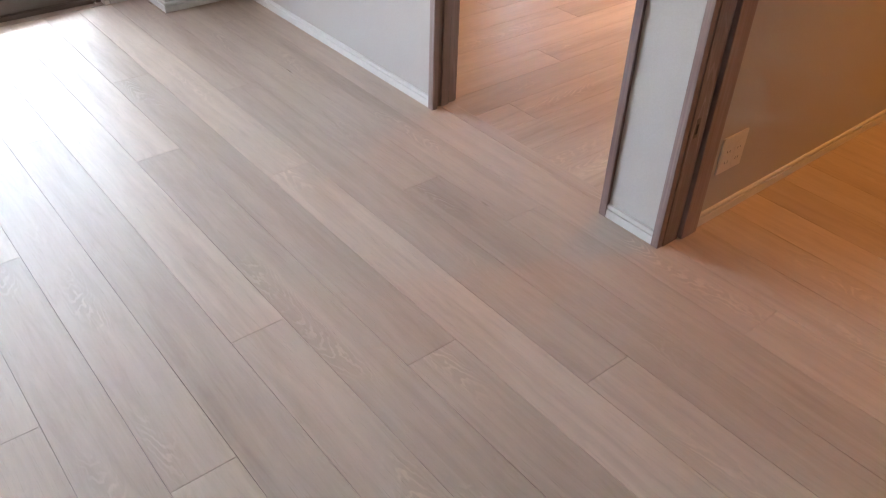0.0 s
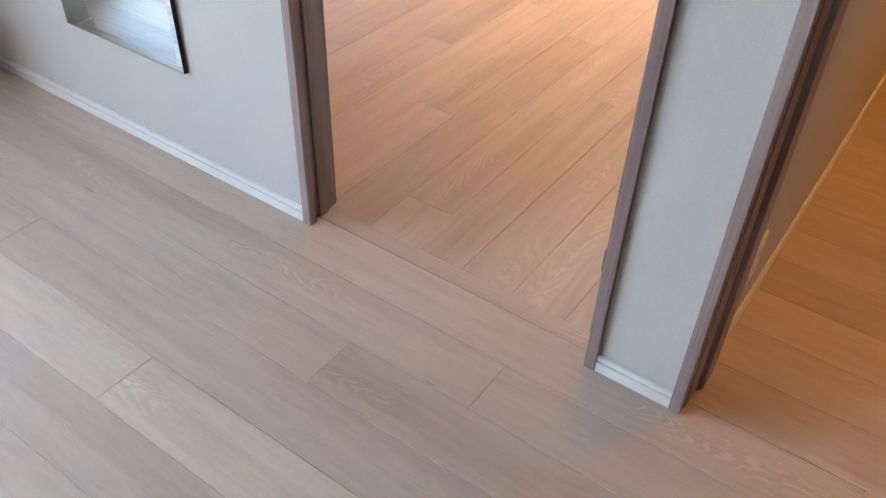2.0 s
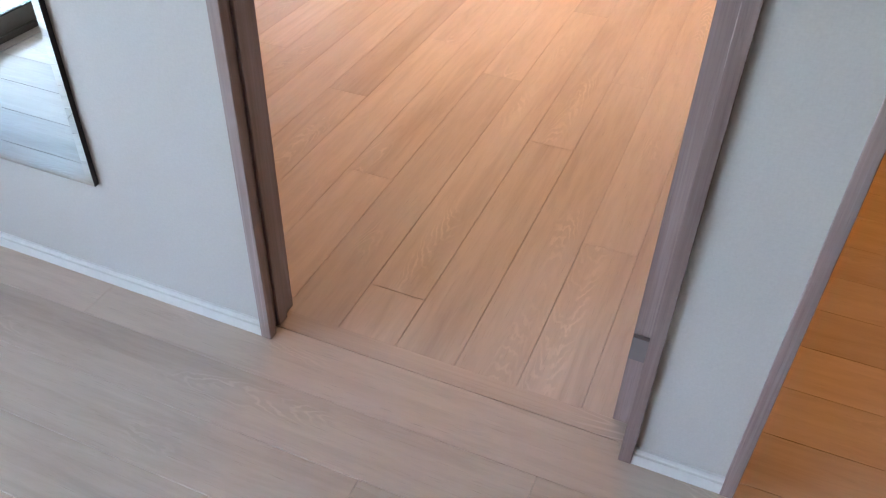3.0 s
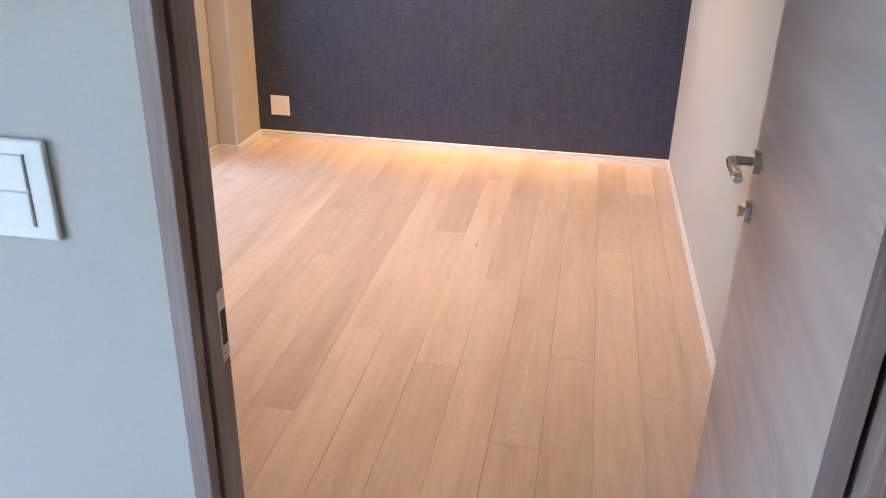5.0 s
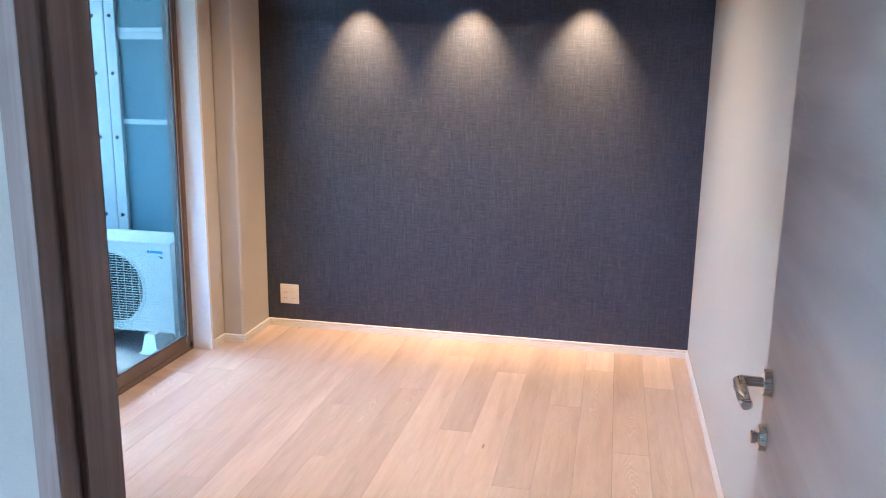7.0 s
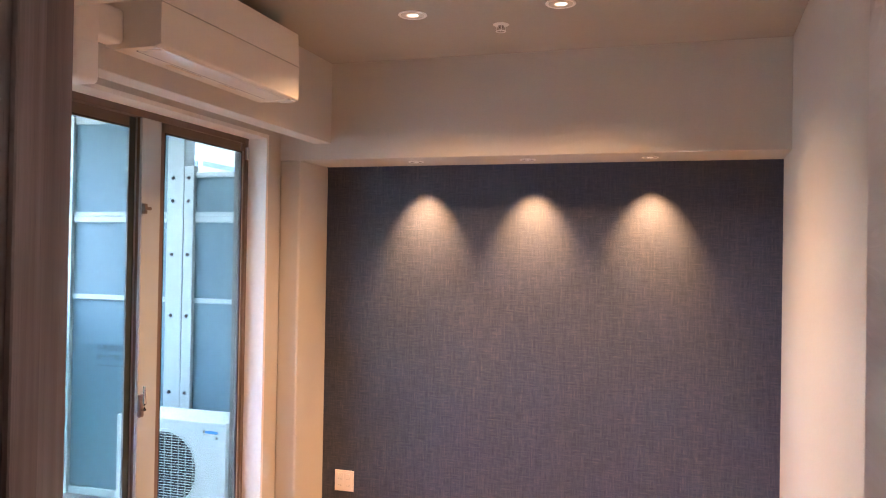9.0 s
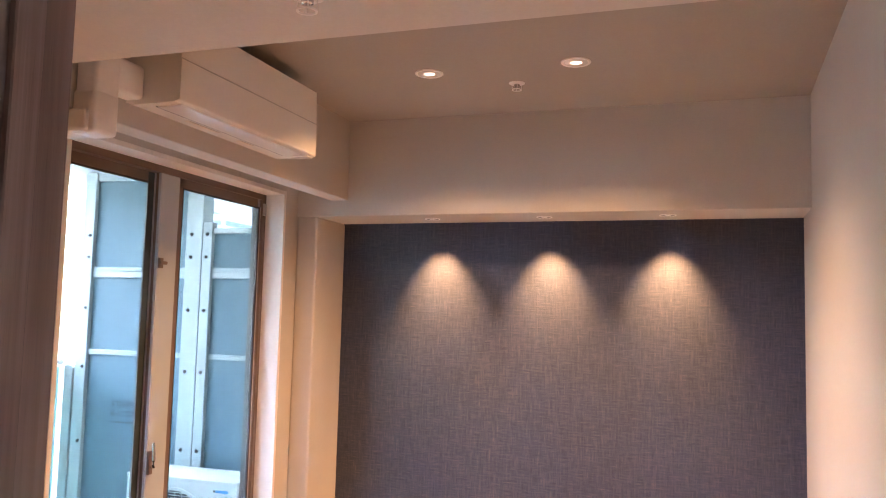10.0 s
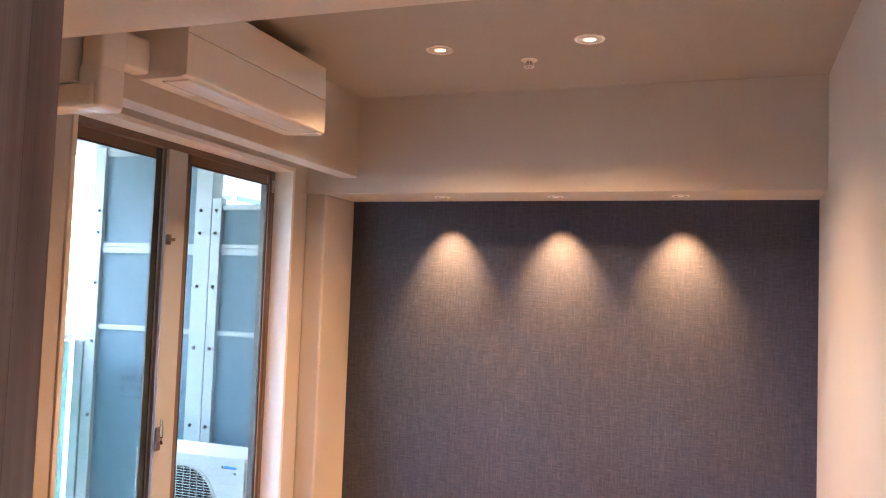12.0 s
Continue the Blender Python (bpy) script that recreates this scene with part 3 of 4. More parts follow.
    part("latch_lever", tube([(-1.722, mid - 0.084, lz - 0.02), (-1.706, mid - 0.088, lz - 0.02), (-1.700, mid - 0.096, lz + 0.01), (-1.699, mid - 0.100, lz + 0.05), (-1.700, mid - 0.100, lz + 0.085)], [0.008, 0.008, 0.008, 0.007, 0.005], 10), CHROME, latch, "", True)
    catch = part("safety_catch", boxes((-1.736, -1.722, mid - 0.098, mid - 0.074, 1.700, 1.745), bevel=0.002), BRONZE, inner, "small bronze safety catch")
    part("catch_knob", boxes((-1.722, -1.706, mid - 0.112, mid - 0.066, 1.716, 1.730), bevel=0.002), BRONZE, catch)
    part("corner_stop", boxes((-1.7365, -1.722, y1 - 0.030, y1 - 0.012, top - 0.115, top - 0.050), bevel=0.002), SILVER, fr, "pale plastic stop")
    part("sill_stop", boxes((-1.7365, -1.728, y1 - 0.030, y1 - 0.018, 0.016, 0.052), bevel=0.002), RUBBER, fr, "dark rubber stop")
    return w


balcony_window("window_1", *WIN, WEST, "bronze sliding balcony window, shut, with white lining")
balcony_window("window_2", *LWIN, LDK_WEST, "bronze sliding living room window with white lining")


# ---- bedroom fittings ----
def air_conditioner(y0, y1, front, back, z0, z1):
    ac = thing("air_conditioner", "white wall-mounted air conditioner above the balcony window", "air conditioner", (back, (y0 + y1) / 2, z0))
    h, d, hl = z1 - z0, front - back, (y1 - y0) / 2
    # side profile: x out of the wall, z up
    body = [(0, 0.010), (d * 0.10, 0.002), (d * 0.55, 0.0), (d * 0.90, 0.002), (d * 0.975, 0.010), (d * 0.975, h - 0.02), (d * 0.93, h), (0, h)]
    part("body", extrude_profile(body, "y", -hl, hl), AC_WHITE, ac)
    low = [(d * 0.978, 0.004), (d * 0.996, 0.008), (d * 1.0, 0.014), (d * 1.0, h * 0.49), (d * 0.995, h * 0.495), (d * 0.978, h * 0.495)]
    part("front_panel", extrude_profile(low, "y", -hl - 0.001, hl + 0.001), AC_WHITE, ac)
    up = [(d * 0.978, h * 0.510), (d * 0.992, h * 0.510), (d * 0.997, h * 0.518), (d * 0.970, h - 0.004), (d * 0.93, h + 0.001), (d * 0.90, h + 0.001)]
    part("upper_panel", extrude_profile(up, "y", -hl - 0.001, hl + 0.001), AC_WHITE, ac)
    part("panel_joint", boxes((d * 0.90, d * 0.982, -hl + 0.004, hl - 0.004, h * 0.494, h * 0.511)), JOINT_GREY, ac, "shadow joint across the front")
    vane = [(d * 0.47, -0.003), (d * 0.49, -0.005), (d * 0.90, -0.0025), (d * 0.93, 0.001), (d * 0.90, 0.004), (d * 0.47, 0.002)]
    part("vane", extrude_profile(vane, "y", -hl + 0.035, hl - 0.065), AC_VANE, ac, "glossy air vane")
    part("outlet_slot", boxes((d * 0.435, d * 0.468, -hl + 0.035, hl - 0.075, -0.0018, 0.002)), RUBBER, ac, "dark air slot")
    part("bottom_label", boxes((d * 0.27, d * 0.36, -0.24, -0.04, -0.001, 0.003)), LABEL_TAN, ac, "tan label under the unit")
    part("bottom_label", boxes((d * 0.27, d * 0.36, 0.10, 0.20, -0.001, 0.003)), LABEL_TAN, ac, "tan label under the unit")
    part("indicator_window", boxes((d * 0.62, d * 0.96, hl - 0.055, hl - 0.008, -0.006, 0.003), bevel=0.002), AC_VANE, ac)
    part("wall_bracket", boxes((-0.001, 0.004, -hl + 0.05, hl - 0.05, 0.05, h + 0.01)), STEEL, ac)
    return ac


BEAM_FACE = -1.32
air_conditioner(1.722, 2.682, -1.10, BEAM_FACE, 2.212, 2.512)


def pipe_cover():
    """White plastic pipe cover: out of the unit's side, an elbow, then on under the beam."""
    d = thing("pipe_cover", "white plastic pipe cover beside the air conditioner", "pipe cover", (BEAM_FACE, 1.6, 2.1))
    x0, x1 = 0.0, 0.075
    part("side_duct", boxes((x0, x1, -0.02, 0.122, 0.125, 0.240), bevel=0.014, seg=3), PLATE_WHITE, d, "", True)
    part("upright_duct", boxes((x0, x1 + 0.010, -0.112, -0.004, 0.02, 0.34), bevel=0.014, seg=3), PLATE_WHITE, d, "", True)
    part("elbow", boxes((x0 - 0.01, x1 + 0.0115, -0.1135, -0.0025, -0.036, 0.105), bevel=0.016, seg=3), PLATE_WHITE, d, "rounded plastic elbow", True)
    part("level_duct", boxes((-0.305, x1 - 0.01, -0.126, -0.010, -0.033, 0.040), bevel=0.012, seg=3), PLATE_WHITE, d, "", True)
    return d


pipe_cover()


def downlight(at, r, label, group, lens=None, name="downlight"):
    d = thing(name, label, "downlight", at, group)
    part("trim_ring", lathe([(r * 0.80, 0.0), (r, 0.0), (r, -0.002), (r * 0.97, -0.0042), (r * 0.86, -0.0046), (r * 0.80, -0.002)], 40, hollow=True), PLATE_WHITE, d, "white trim ring", True)
    part("reflector", lathe([(r * 0.80, -0.0035), (r * 0.62, -0.0012), (r * 0.30, -0.0008), (0.001, -0.0008)], 40), AC_VANE, d, "pale reflector", True)
    part("lens", lathe([(r * 0.74, -0.0014), (r * 0.72, -0.0030), (r * 0.35, -0.0036), (0.001, -0.0038)], 40), lens or LAMP_GLOW, d, "glowing warm lens", True)
    if lens is None:
        hot = lathe([(r * 0.20, -0.0036), (r * 0.19, -0.0050), (0.001, -0.0056)], 24)
        bmesh.ops.translate(hot, verts=hot.verts, vec=(r * 0.18, 0.0, 0.0))
        part("bulb", hot, BULB_GLOW, d, "bright bulb", True)
    return d


for x, y in DOWNLIGHTS:
    downlight((x, y, CEIL), 0.062, "lit warm downlight set in the bedroom ceiling", "ceiling downlights")
for x, y in SPOTS:
    downlight((x, y, 2.055), 0.042, "lit warm downlight under the beam by the navy wall", "navy wall downlights", WASHER_GLOW)
downlight((1.84, 1.50, 2.30), 0.062, "lit warm downlight set in the hall ceiling", "hall downlights")


def sprinkler(at, turn):
    s = thing("fire_sprinkler", "white ceiling fire sprinkler head with ring guard", "sprinkler", at, "fire sprinklers")
    part("escutcheon", lathe([(0.0, 0.0), (0.036, 0.0), (0.036, -0.002), (0.030, -0.0055), (0.020, -0.006), (0.0, -0.006)], 40), PLATE_WHITE, s, "", True)
    part("nozzle", lathe([(0.0, -0.006), (0.014, -0.006), (0.013, -0.016), (0.008, -0.018), (0.007, -0.024), (0.0, -0.024)], 24), CHROME, s, "dark metal nozzle", True)
    for k in range(4):
        a = turn + math.pi / 2 * k
        c, q = 0.021 * math.cos(a), 0.021 * math.sin(a)
        part("guard_post", tube([(c, q, -0.005), (c, q, -0.030)], 0.0013, 8), PLATE_WHITE, s)
    ring = lathe([(0.0185, -0.0295), (0.0225, -0.0295), (0.0225, -0.0330), (0.0185, -0.0330)], 36, hollow=True)
    part("guard_ring", ring, PLATE_WHITE, s, "", True)
    return s


sprinkler((-0.255, 2.977, CEIL), 0.3)
sprinkler((-0.205, 0.955, 2.174), 0.6)


def outlet(m, label, columns):
    """A square wall plate with rows of socket slots; local x runs along the wall, local -y comes out of it."""
    o = thing("wall_outlet", label, "power outlet", group="wall outlets")
    w = 0.060 if columns == 2 else 0.058
    part("plate", boxes((-w, w, -0.0065, 0.0, -0.061, 0.061), bevel=0.0025, seg=2), PLATE_CREAM, o)
    for cx in ((-0.026, 0.026) if columns == 2 else (0.0,)):
        part("socket_block", boxes((cx - 0.0225, cx + 0.0225, -0.0075, -0.006, -0.047, 0.047), bevel=0.0006), PLATE_CREAM, o)
        for cz in (-0.026, 0.010):
            for dx in (-0.0065, 0.0065):
                part("slot", boxes((cx + dx - 0.0009, cx + dx + 0.0009, -0.0078, -0.0074, cz - 0.004, cz + 0.004)), RUBBER, o, "dark socket slot")
        part("earth_terminal", boxes((cx - 0.010, cx + 0.010, -0.0086, -0.0074, 0.026, 0.040), bevel=0.001), PLATE_CREAM, o)
    o.matrix_world = m
    return o


outlet(pose(-1.365, NORTH, 0.209), "cream double power outlet low on the navy wall", 2)
outlet(pose(HALL_W, 0.268, 0.235, 0, 0, 90), "cream double power outlet low on the hall wall", 2)


def light_switch(at):
    s = thing("light_switch", "white double rocker light switch beside the bedroom door", "light switch", at)
    part("plate", boxes((-0.060, 0.060, -0.0095, 0.0, -0.064, 0.064), bevel=0.003, seg=2), PLATE_WHITE, s)
    for z0, z1 in ((-0.046, -0.001), (0.001, 0.046)):
        part("rocker", boxes((-0.030, 0.032, -0.0125, -0.009, z0, z1), bevel=0.0012), PLATE_WHITE, s)
    part("rocker_edge", boxes((0.0322, 0.0342, -0.0100, -0.0090, -0.047, 0.047)), SHADOW_PLASTIC, s, "grey shadow gap")
    return s


light_switch((-0.196, 0.0, 1.150))


def wall_mirror(x0, x1, z0, z1):
    m = thing("wall_mirror", "tall frameless glass mirror hanging on the greige wall", "mirror", ((x0 + x1) / 2, 0.0, z0))
    w, h = (x1 - x0) / 2, z1 - z0
    # black sides stand in for the dark reflection along the bevelled rim
    part("backing", boxes((-w, w, -0.013, 0.0, 0.0, h)), RUBBER, m, "black backing that paints the bevel's dark reflection")
    bm = bmesh.new()
    rims = []
    for inset, y in ((0.0005, -0.0131), (0.0005, -0.0138), (0.016, -0.0165)):
        rims.append([bm.verts.new(c) for c in ((-w + inset, y, inset), (w - inset, y, inset), (w - inset, y, h - inset), (-w + inset, y, h - inset))])
    for a, b in zip(rims, rims[1:]):
        for i in range(4):
            j = (i + 1) % 4
            bm.faces.new((a[i], a[j], b[j], b[i]))
    bm.faces.new(rims[-1])
    bm.faces.new(rims[0][::-1])
    bmesh.ops.recalc_face_normals(bm, faces=bm.faces)
    part("mirror_glass", bm, MIRROR, m, "silvered glass with a bevelled rim")
    return m


wall_mirror(-0.905, -0.394, 0.318, 1.73)

# ---- balcony ----
BZ = -0.125
PART_Y = 4.02
structure("balcony_floor", boxes((-3.95, OUT, LDK_SOUTH - 0.5, 9.0, BZ - 0.18, BZ)), CONCRETE, "grey sheet-covered balcony floor")
structure("balcony_ceiling", boxes((-3.95, OUT, LDK_SOUTH - 0.5, 9.0, 2.46, 2.70)), SLAB, "white painted underside of the balcony above")
structure("outside_wall", boxes((OUT - 0.012, OUT, NORTH + 0.12, 9.0, BZ, 2.46)), EXTERIOR, "pale rendered outside wall")


def partition():
    """Emergency partition between balconies: two boards in white aluminium posts and rails."""
    p = thing("balcony_partition", "blue-grey emergency partition with white aluminium posts", "partition", (0, PART_Y, BZ))
    z = lambda world_z: world_z - BZ
    y0, y1 = -0.02, 0.02

    def bolts(post, x, zs):
        for bz in zs:
            b = lathe([(0.0, -0.009), (0.010, -0.009), (0.0125, -0.003), (0.0125, 0.0), (0.0, 0.0)], 8, "y")
            bmesh.ops.translate(b, verts=b.verts, vec=(x, y0 - 0.016, z(bz)))
            part("bolt", b, UNIT_DARK, post, "dark bolt head")

    zs = (0.62, 1.12, 1.52, 1.87, 2.02)
    # right-hand board, lower than the rest
    for a, b, top in ((-2.535, OUT - 0.03, 2.06),):
        part("board", boxes((a, b, -0.004, 0.004, 0.03, z(top) - 0.02)), PANEL_BLUE, p)
        part("top_rail", boxes((a, b, y0, y1, z(top) - 0.035, z(top)), bevel=0.002), POST_WHITE, p)
        part("middle_rail", boxes((a, b, y0, y1, z(1.730), z(1.770)), (a, b, y0, y1, z(1.773), z(1.80)), bevel=0.002), POST_WHITE, p)
        part("middle_rail", boxes((a, b, y0, y1, z(1.205), z(1.238)), bevel=0.002), POST_WHITE, p)
        part("bottom_rail", boxes((a, b, y0, y1, 0.0, 0.05), bevel=0.002), POST_WHITE, p)
    post = part("post", boxes((-2.605, -2.535, y0 - 0.015, y1, 0, z(2.10)), bevel=0.002), POST_WHITE, p)
    bolts(post, -2.570, zs)
    post = part("post", boxes((-2.735, -2.610, y0 - 0.015, y1 + 0.06, 0, z(2.46)), bevel=0.002), POST_WHITE, p)
    bolts(post, -2.690, zs)
    # left-hand board reaches the slab
    a, b = -3.50, -2.735
    board = part("board", boxes((a, b, -0.004, 0.004, 0.03, z(2.43))), PANEL_BLUE, p)
    part("top_rail", boxes((a, b, y0, y1, z(2.40), z(2.46)), bevel=0.002), POST_WHITE, p)
    part("middle_rail", boxes((a, b, y0, y1, z(1.730), z(1.770)), (a, b, y0, y1, z(1.773), z(1.80)), bevel=0.002), POST_WHITE, p)
    part("middle_rail", boxes((a, b, y0, y1, z(1.205), z(1.238)), bevel=0.002), POST_WHITE, p)
    part("bottom_rail", boxes((a, b, y0, y1, 0.0, 0.05), bevel=0.002), POST_WHITE, p)
    post = part("post", boxes((-3.575, -3.50, y0 - 0.015, y1, 0, z(2.46)), bevel=0.002), POST_WHITE, p)
    bolts(post, -3.525, zs)
    part("post", boxes((-3.605, -3.578, y0, y1 + 0.03, 0, z(2.46)), bevel=0.002), POST_WHITE, p)

    def words(body, size, x, wz):
        cu = bpy.data.curves.new("notice", "FONT")
        cu.body, cu.size, cu.extrude = body, size, 0.0004
        cu.materials.append(TEXT_GREY)
        ob = new("notice_text", cu)
        ob.parent = board
        ob.matrix_local = pose(x, -0.0052, z(wz), 90, 0, 0)

    words("非常の際には、ここを", 0.048, -3.296, 0.862)
    words("破って隣戸へ避難出来ます", 0.048, -3.296, 0.797)
    part("notice_line", boxes(*[(-3.29 + 0.028 * k, -3.272 + 0.028 * k, -0.0056, -0.0042, z(0.752), z(0.764)) for k in range(11)]), TEXT_GREY, board, "line of small unreadable print")
    return p


partition()


def condenser(x0, x1, y0, y1, z0, z1, fan):
    """Outdoor unit of the air conditioner, its fan grille towards -y."""
    c = thing("outdoor_condenser", "ivory outdoor air conditioner unit on plastic feet", "condenser unit", ((x0 + x1) / 2, (y0 + y1) / 2, BZ))
    hx, hy, b, t = (x1 - x0) / 2, (y1 - y0) / 2, z0 - BZ, z1 - BZ
    fx, fz, fr = fan[0] - (x0 + x1) / 2, fan[1] - BZ, fan[2]
    # front sheet with a round opening
    bm = bmesh.new()
    n = 48
    inner = [bm.verts.new((fx + fr * math.cos(2 * math.pi * i / n), -hy, fz + fr * math.sin(2 * math.pi * i / n))) for i in range(n)]
    outer = []
    for i in range(n):
        ca, sa = math.cos(2 * math.pi * i / n), math.sin(2 * math.pi * i / n)
        k = min((hx - fx if ca > 0 else hx + fx) / max(abs(ca), 1e-6), (t - fz if sa > 0 else fz - b) / max(abs(sa), 1e-6))
        outer.append(bm.verts.new((fx + k * ca, -hy, fz + k * sa)))
    for i in range(n):
        j = (i + 1) % n
        bm.faces.new((inner[i], inner[j], outer[j], outer[i]))
    for sx, sz in ((hx, t), (-hx, t), (-hx, b), (hx, b)):
        near = sorted(outer, key=lambda v: (v.co.x - sx) ** 2 + (v.co.z - sz) ** 2)[:2]
        if (near[0].co - near[1].co).length > 1e-4 and abs(near[0].co.x - near[1].co.x) > 1e-5 and abs(near[0].co.z - near[1].co.z) > 1e-5:
            bm.faces.new((near[0], near[1], bm.verts.new((sx, -hy, sz))))
    bmesh.ops.recalc_face_normals(bm, faces=bm.faces)
    part("front_sheet", bm, UNIT_WHITE, c)
    part("casing", boxes((-hx, hx, -hy + 0.055, hy, b, t - 0.012), (-hx, -hx + 0.006, -hy + 0.001, -hy + 0.056, b, t - 0.012), (hx - 0.006, hx, -hy + 0.001, -hy + 0.056, b, t - 0.012),
                         (-hx, hx, -hy + 0.001, -hy + 0.056, b, b + 0.006)), UNIT_WHITE, c)
    part("lid", boxes((-hx - 0.003, hx + 0.003, -hy - 0.004, hy + 0.003, t - 0.014, t + 0.004), bevel=0.004, seg=2), UNIT_WHITE, c, "ivory lid")
    # shallow well: near-black disc and blades carry the shade of a deeper one
    dark = lathe([(0.0, -hy + 0.050), (fr, -hy + 0.050), (fr, -hy + 0.053), (0.0, -hy + 0.053)], 40, "y")
    bmesh.ops.translate(dark, verts=dark.verts, vec=(fx, 0, fz))
    part("fan_well", dark, UNIT_DARK, c, "dark fan opening")
    for k in range(3):
        a0 = 2.1 * k
        bm = bmesh.new()
        vs = [bm.verts.new((fx + r * math.cos(a0 + a), -hy + y, fz + r * math.sin(a0 + a))) for r, a, y in ((0.05, 0, 0.042), (fr * 0.93, -0.25, 0.046), (fr * 0.93, 0.75, 0.030), (0.05, 0.9, 0.032))]
        bm.faces.new(vs)
        bmesh.ops.solidify(bm, geom=list(bm.faces), thickness=0.003)
        part("fan_blade", bm, UNIT_DARK, c, "fan blade coloured dark for the shade in its well")
    grille = part("fan_grille", lathe([(fr - 0.004, -0.006), (fr + 0.012, -0.004), (fr + 0.014, 0.001), (fr - 0.004, 0.001)], 48, "y", True), UNIT_WHITE, c, "ivory ring and bars of the fan grille", True)
    grille.location = (fx, -hy, fz)
    for i in range(-13, 14):
        zz = i * fr / 14
        half = math.sqrt(max(fr * fr - zz * zz, 0.0)) - 0.001
        part("grille_bar", boxes((-half, half, -0.0045, -0.0010, zz - 0.0018, zz + 0.0018)), UNIT_WHITE, grille)
    for i in range(-4, 5):
        xx = i * fr / 4.6
        half = math.sqrt(max(fr * fr - xx * xx, 0.0)) - 0.001
        part("grille_bar", boxes((xx - 0.0015, xx + 0.0015, -0.0015, 0.0015, -half, half)), UNIT_WHITE, grille)
    for k in range(6):
        zz = t - 0.150 - k * 0.052
        part("front_groove", boxes((fx + fr + 0.020, hx - 0.045, -hy - 0.0025, -hy + 0.001, zz - 0.003, zz + 0.003), bevel=0.001), UNIT_WHITE, c)
    part("blue_mark", boxes((hx - 0.135, hx - 0.050, -hy - 0.0018, -hy + 0.0005, t - 0.062, t - 0.046), bevel=0.0004), LOGO_BLUE, c, "small blue maker's mark")
    part("black_mark", boxes((hx - 0.150, hx - 0.139, -hy - 0.0018, -hy + 0.0005, t - 0.060, t - 0.046)), MARK_BLACK, c)
    part("black_mark", boxes((hx - 0.066, hx - 0.050, -hy - 0.0018, -hy + 0.0005, t - 0.092, t - 0.080)), MARK_BLACK, c)
    for sx in (-hx + 0.12, hx - 0.135):
        for sy in (-hy - 0.02, hy - 0.10):
            bm = bmesh.new()
            lo = [bm.verts.new((sx + dx, sy + dy, 0.0)) for dx, dy in ((-0.055, -0.05), (0.055, -0.05), (0.055, 0.16), (-0.055, 0.16))]
            hi = [bm.verts.new((sx + dx, sy + dy, b - 0.001)) for dx, dy in ((-0.030, -0.035), (0.030, -0.035), (0.030, 0.14), (-0.030, 0.14))]
            for i in range(4):
                j = (i + 1) % 4
                bm.faces.new((lo[i], lo[j], hi[j], hi[i]))
            bm.faces.new(hi)
            bm.faces.new(lo[::-1])
            box(bm, sx - 0.062, sx + 0.062, sy - 0.058, sy + 0.165, 0.0, 0.010)
            part("foot", bm, PLATE_WHITE, c, "white plastic foot")
    return c


condenser(-2.735, -1.985, 3.55, 3.86, -0.005, 0.545, (-2.395, 0.255, 0.222))


def railing():
    r = thing("balcony_railing", "white balcony railing with frosted greenish glass", "railing", (-3.72, 0, BZ))
    top = 1.16 - BZ
    part("handrail", boxes((-0.035, 0.035, LDK_SOUTH - 0.4, PART_Y - 0.03, top - 0.035, top), (-0.035, 0.035, PART_Y + 0.08, 8.9, top - 0.035, top), bevel=0.008, seg=2), POST_WHITE, r, "white aluminium handrail")
    y = LDK_SOUTH - 0.3
    while y < 8.5:
        end = PART_Y - 0.04 if y < PART_Y < y + 1.2 else y + 1.17
        part("glass_panel", boxes((-0.006, 0.006, y + 0.03, end, 0.10, top - 0.05)), FROST, r, "frosted greenish glass")
        part("rail_post", boxes((-0.022, 0.022, y - 0.022, y + 0.022, 0.0, top - 0.03), bevel=0.003), POST_WHITE, r)
        y += 1.2
    part("end_post", boxes((0.036, 0.108, PART_Y - 0.030, PART_Y + 0.02, 0.0, top - 0.036), bevel=0.003), POST_WHITE, r)
    return r


railing()

# ---- far away ----
structure("ground", boxes((-2500, 2500, -2500, 2500, -41, -40)), GROUND, "hazy ground far below the balcony")


def tower(x, y, w, h, storeys):
    t = thing("apartment_tower", "pale apartment tower in the far haze", "tower", (x, y, -40), "far towers")
    part("wall", boxes((-w / 2, w / 2, -w / 2, w / 2, 0, h)), TOWER, t)
    part("roof", boxes((-w / 4, w / 4, -w / 4, w / 4, h, h + 5)), TOWER, t)
    sx, sy = w / 2, w / 2
    for k in range(storeys):
        z = 3 + k * (h - 4) / storeys
        part("window_band", boxes((sx, sx + 0.3, -sy + 1, sy - 1, z, z + 1.5), (-sx + 1, sx - 1, -sy - 0.3, -sy, z, z + 1.5)), TOWER_WINDOW, t)
    return t


tower(-150, 215, 22, 92, 26)
tower(-260, 330, 30, 78, 22)


# ---- planks ----
PITCH, LENGTH, GAP = 0.1525, 1.905, 0.0009
_shapes = {}


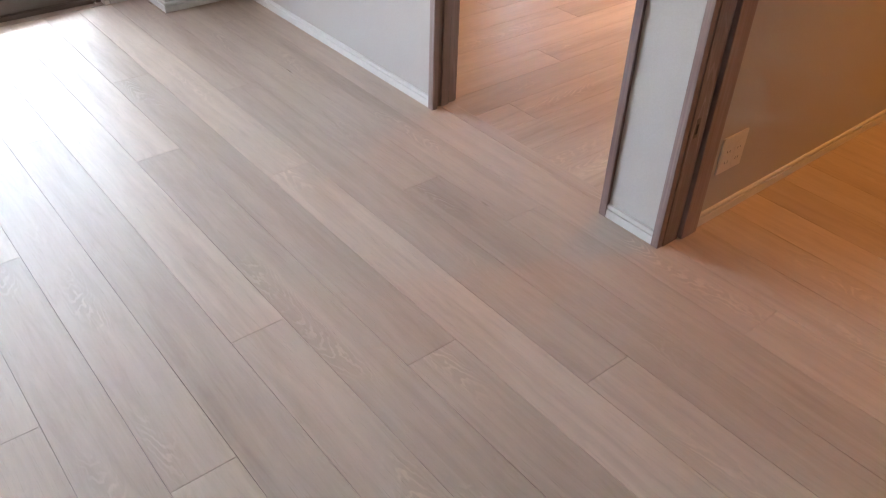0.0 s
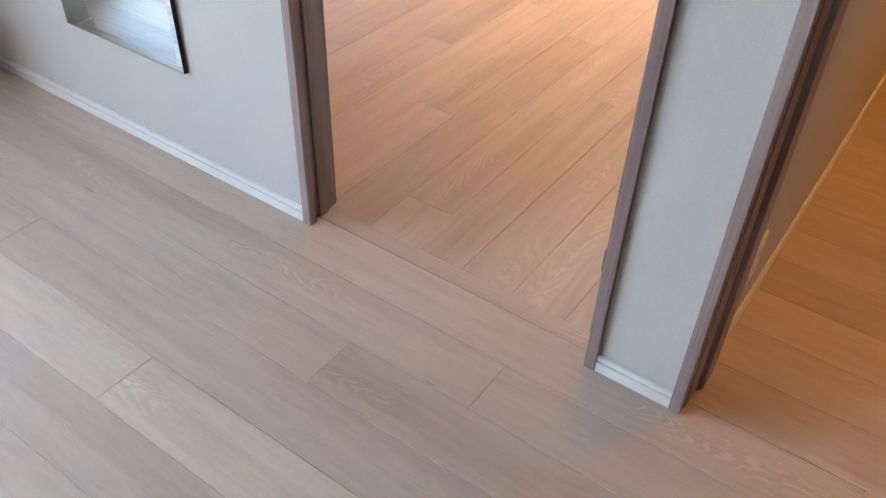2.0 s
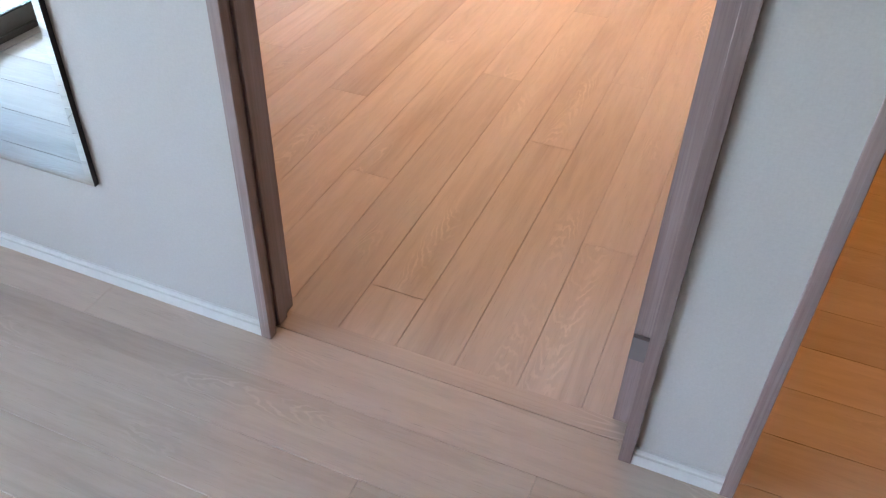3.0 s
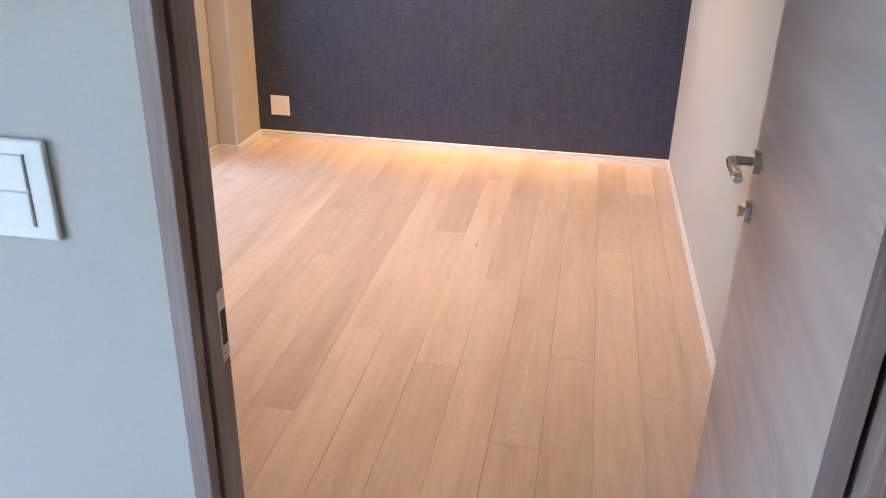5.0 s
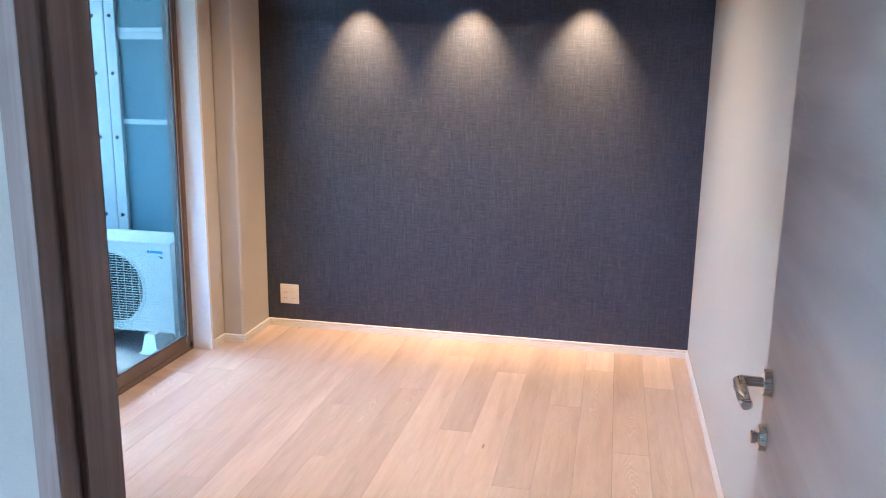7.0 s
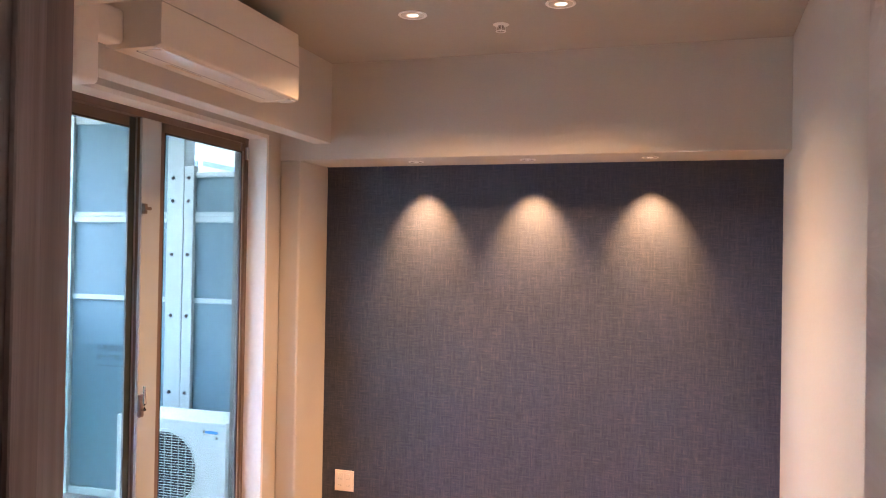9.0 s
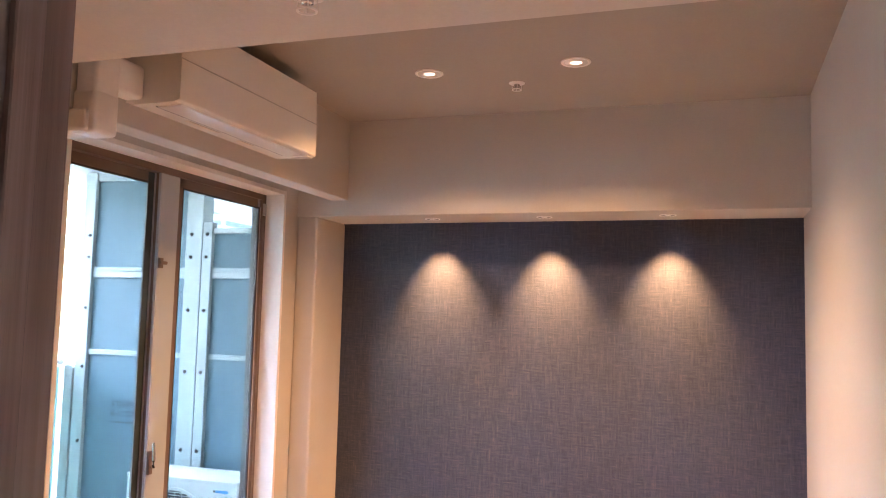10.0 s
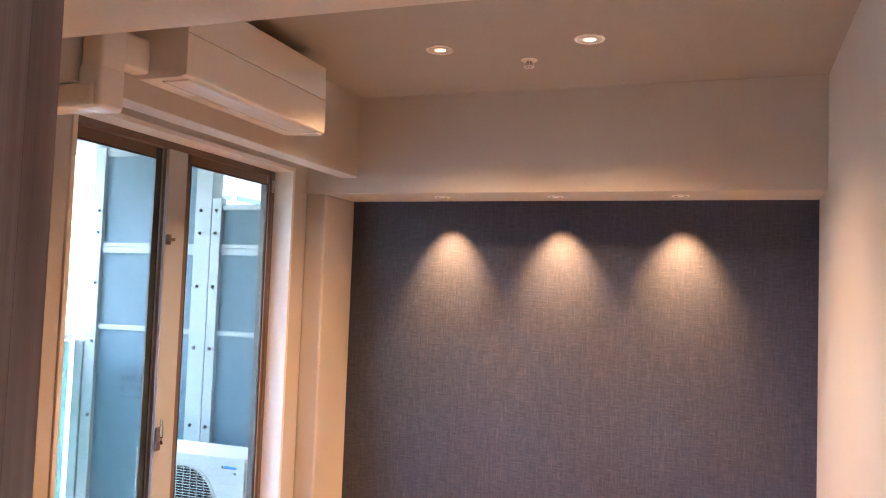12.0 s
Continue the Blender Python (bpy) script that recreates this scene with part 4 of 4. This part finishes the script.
def plank_mesh(length, width):
    key = (round(length, 4), round(width, 4))
    if key not in _shapes:
        bm = bmesh.new()
        c = 0.0008
        a, w = length / 2, width / 2
        rims = []
        for i, z in ((0.0, -0.0095), (0.0, -c), (c, 0.0)):
            rims.append([bm.verts.new(p) for p in ((-a + i, -w + i, z), (a - i, -w + i, z), (a - i, w - i, z), (-a + i, w - i, z))])
        for p, q in zip(rims, rims[1:]):
            for k in range(4):
                j = (k + 1) % 4
                bm.faces.new((p[k], p[j], q[j], q[k]))
        bm.faces.new(rims[-1])
        _shapes[key] = mesh_of("plank", bm, OAK)
    return _shapes[key]


def lay(parent, rows, along, start, end, fixed):
    """Lays rows (low, high) of planks along x or y between start and end; fixed: a known joint of a row, by its number."""
    rng = random.Random(11)
    for k, lo, hi in rows:
        joint = fixed.get(k)
        if joint is None:
            joint = start + rng.uniform(0.2, LENGTH)
        cuts = [start]
        j = joint - LENGTH * math.ceil((joint - start) / LENGTH)
        while j < end - 0.02:
            if j > start + 0.02:
                cuts.append(j)
            j += LENGTH
        cuts.append(end)
        for a, b in zip(cuts, cuts[1:]):
            ob = new("plank", plank_mesh(b - a - GAP, hi - lo - GAP))
            ob.parent = parent
            mid, m2 = (a + b) / 2, (lo + hi) / 2
            flip = 180 if rng.random() < 0.5 else 0
            ob.matrix_local = pose(mid, m2, 0, 0, 0, flip) if along == "x" else pose(m2, mid, 0, 0, 0, 90 + flip)


rows = [(k, -0.117 - PITCH * (k + 1), -0.117 - PITCH * k) for k in range(-1, 39)]
rows = [(k, lo, min(hi, 0.0355)) for k, lo, hi in rows]
lay(floor_living, rows, "x", LDK_WEST + 0.005, LDK_EAST, {-1: -0.437, 0: 0.72, 1: 0.394, 2: -0.571, 3: 0.069, 4: -0.88, 5: -0.27, 6: 0.694, 7: -0.60, 8: 1.017, 9: 0.027, 10: 0.677})
W2 = 0.1515
cols = [(j, max(0.302 + W2 * j, WEST - 0.09), min(0.302 + W2 * (j + 1), EAST)) for j in range(-13, 5)]
lay(floor_bedroom, cols, "y", 0.0915, NORTH, {0: 1.10, 1: 1.614, 2: 0.66, 3: 1.436, 4: 1.974, -1: 0.265, -2: 1.48, -3: 0.71, -4: 1.66, -5: 1.133, -7: 0.866})
rows = [(k, 0.0355 + PITCH * k, 0.0355 + PITCH * (k + 1)) for k in range(0, 27)]
lay(floor_hall, rows, "x", HALL_W, HALL_E, {})
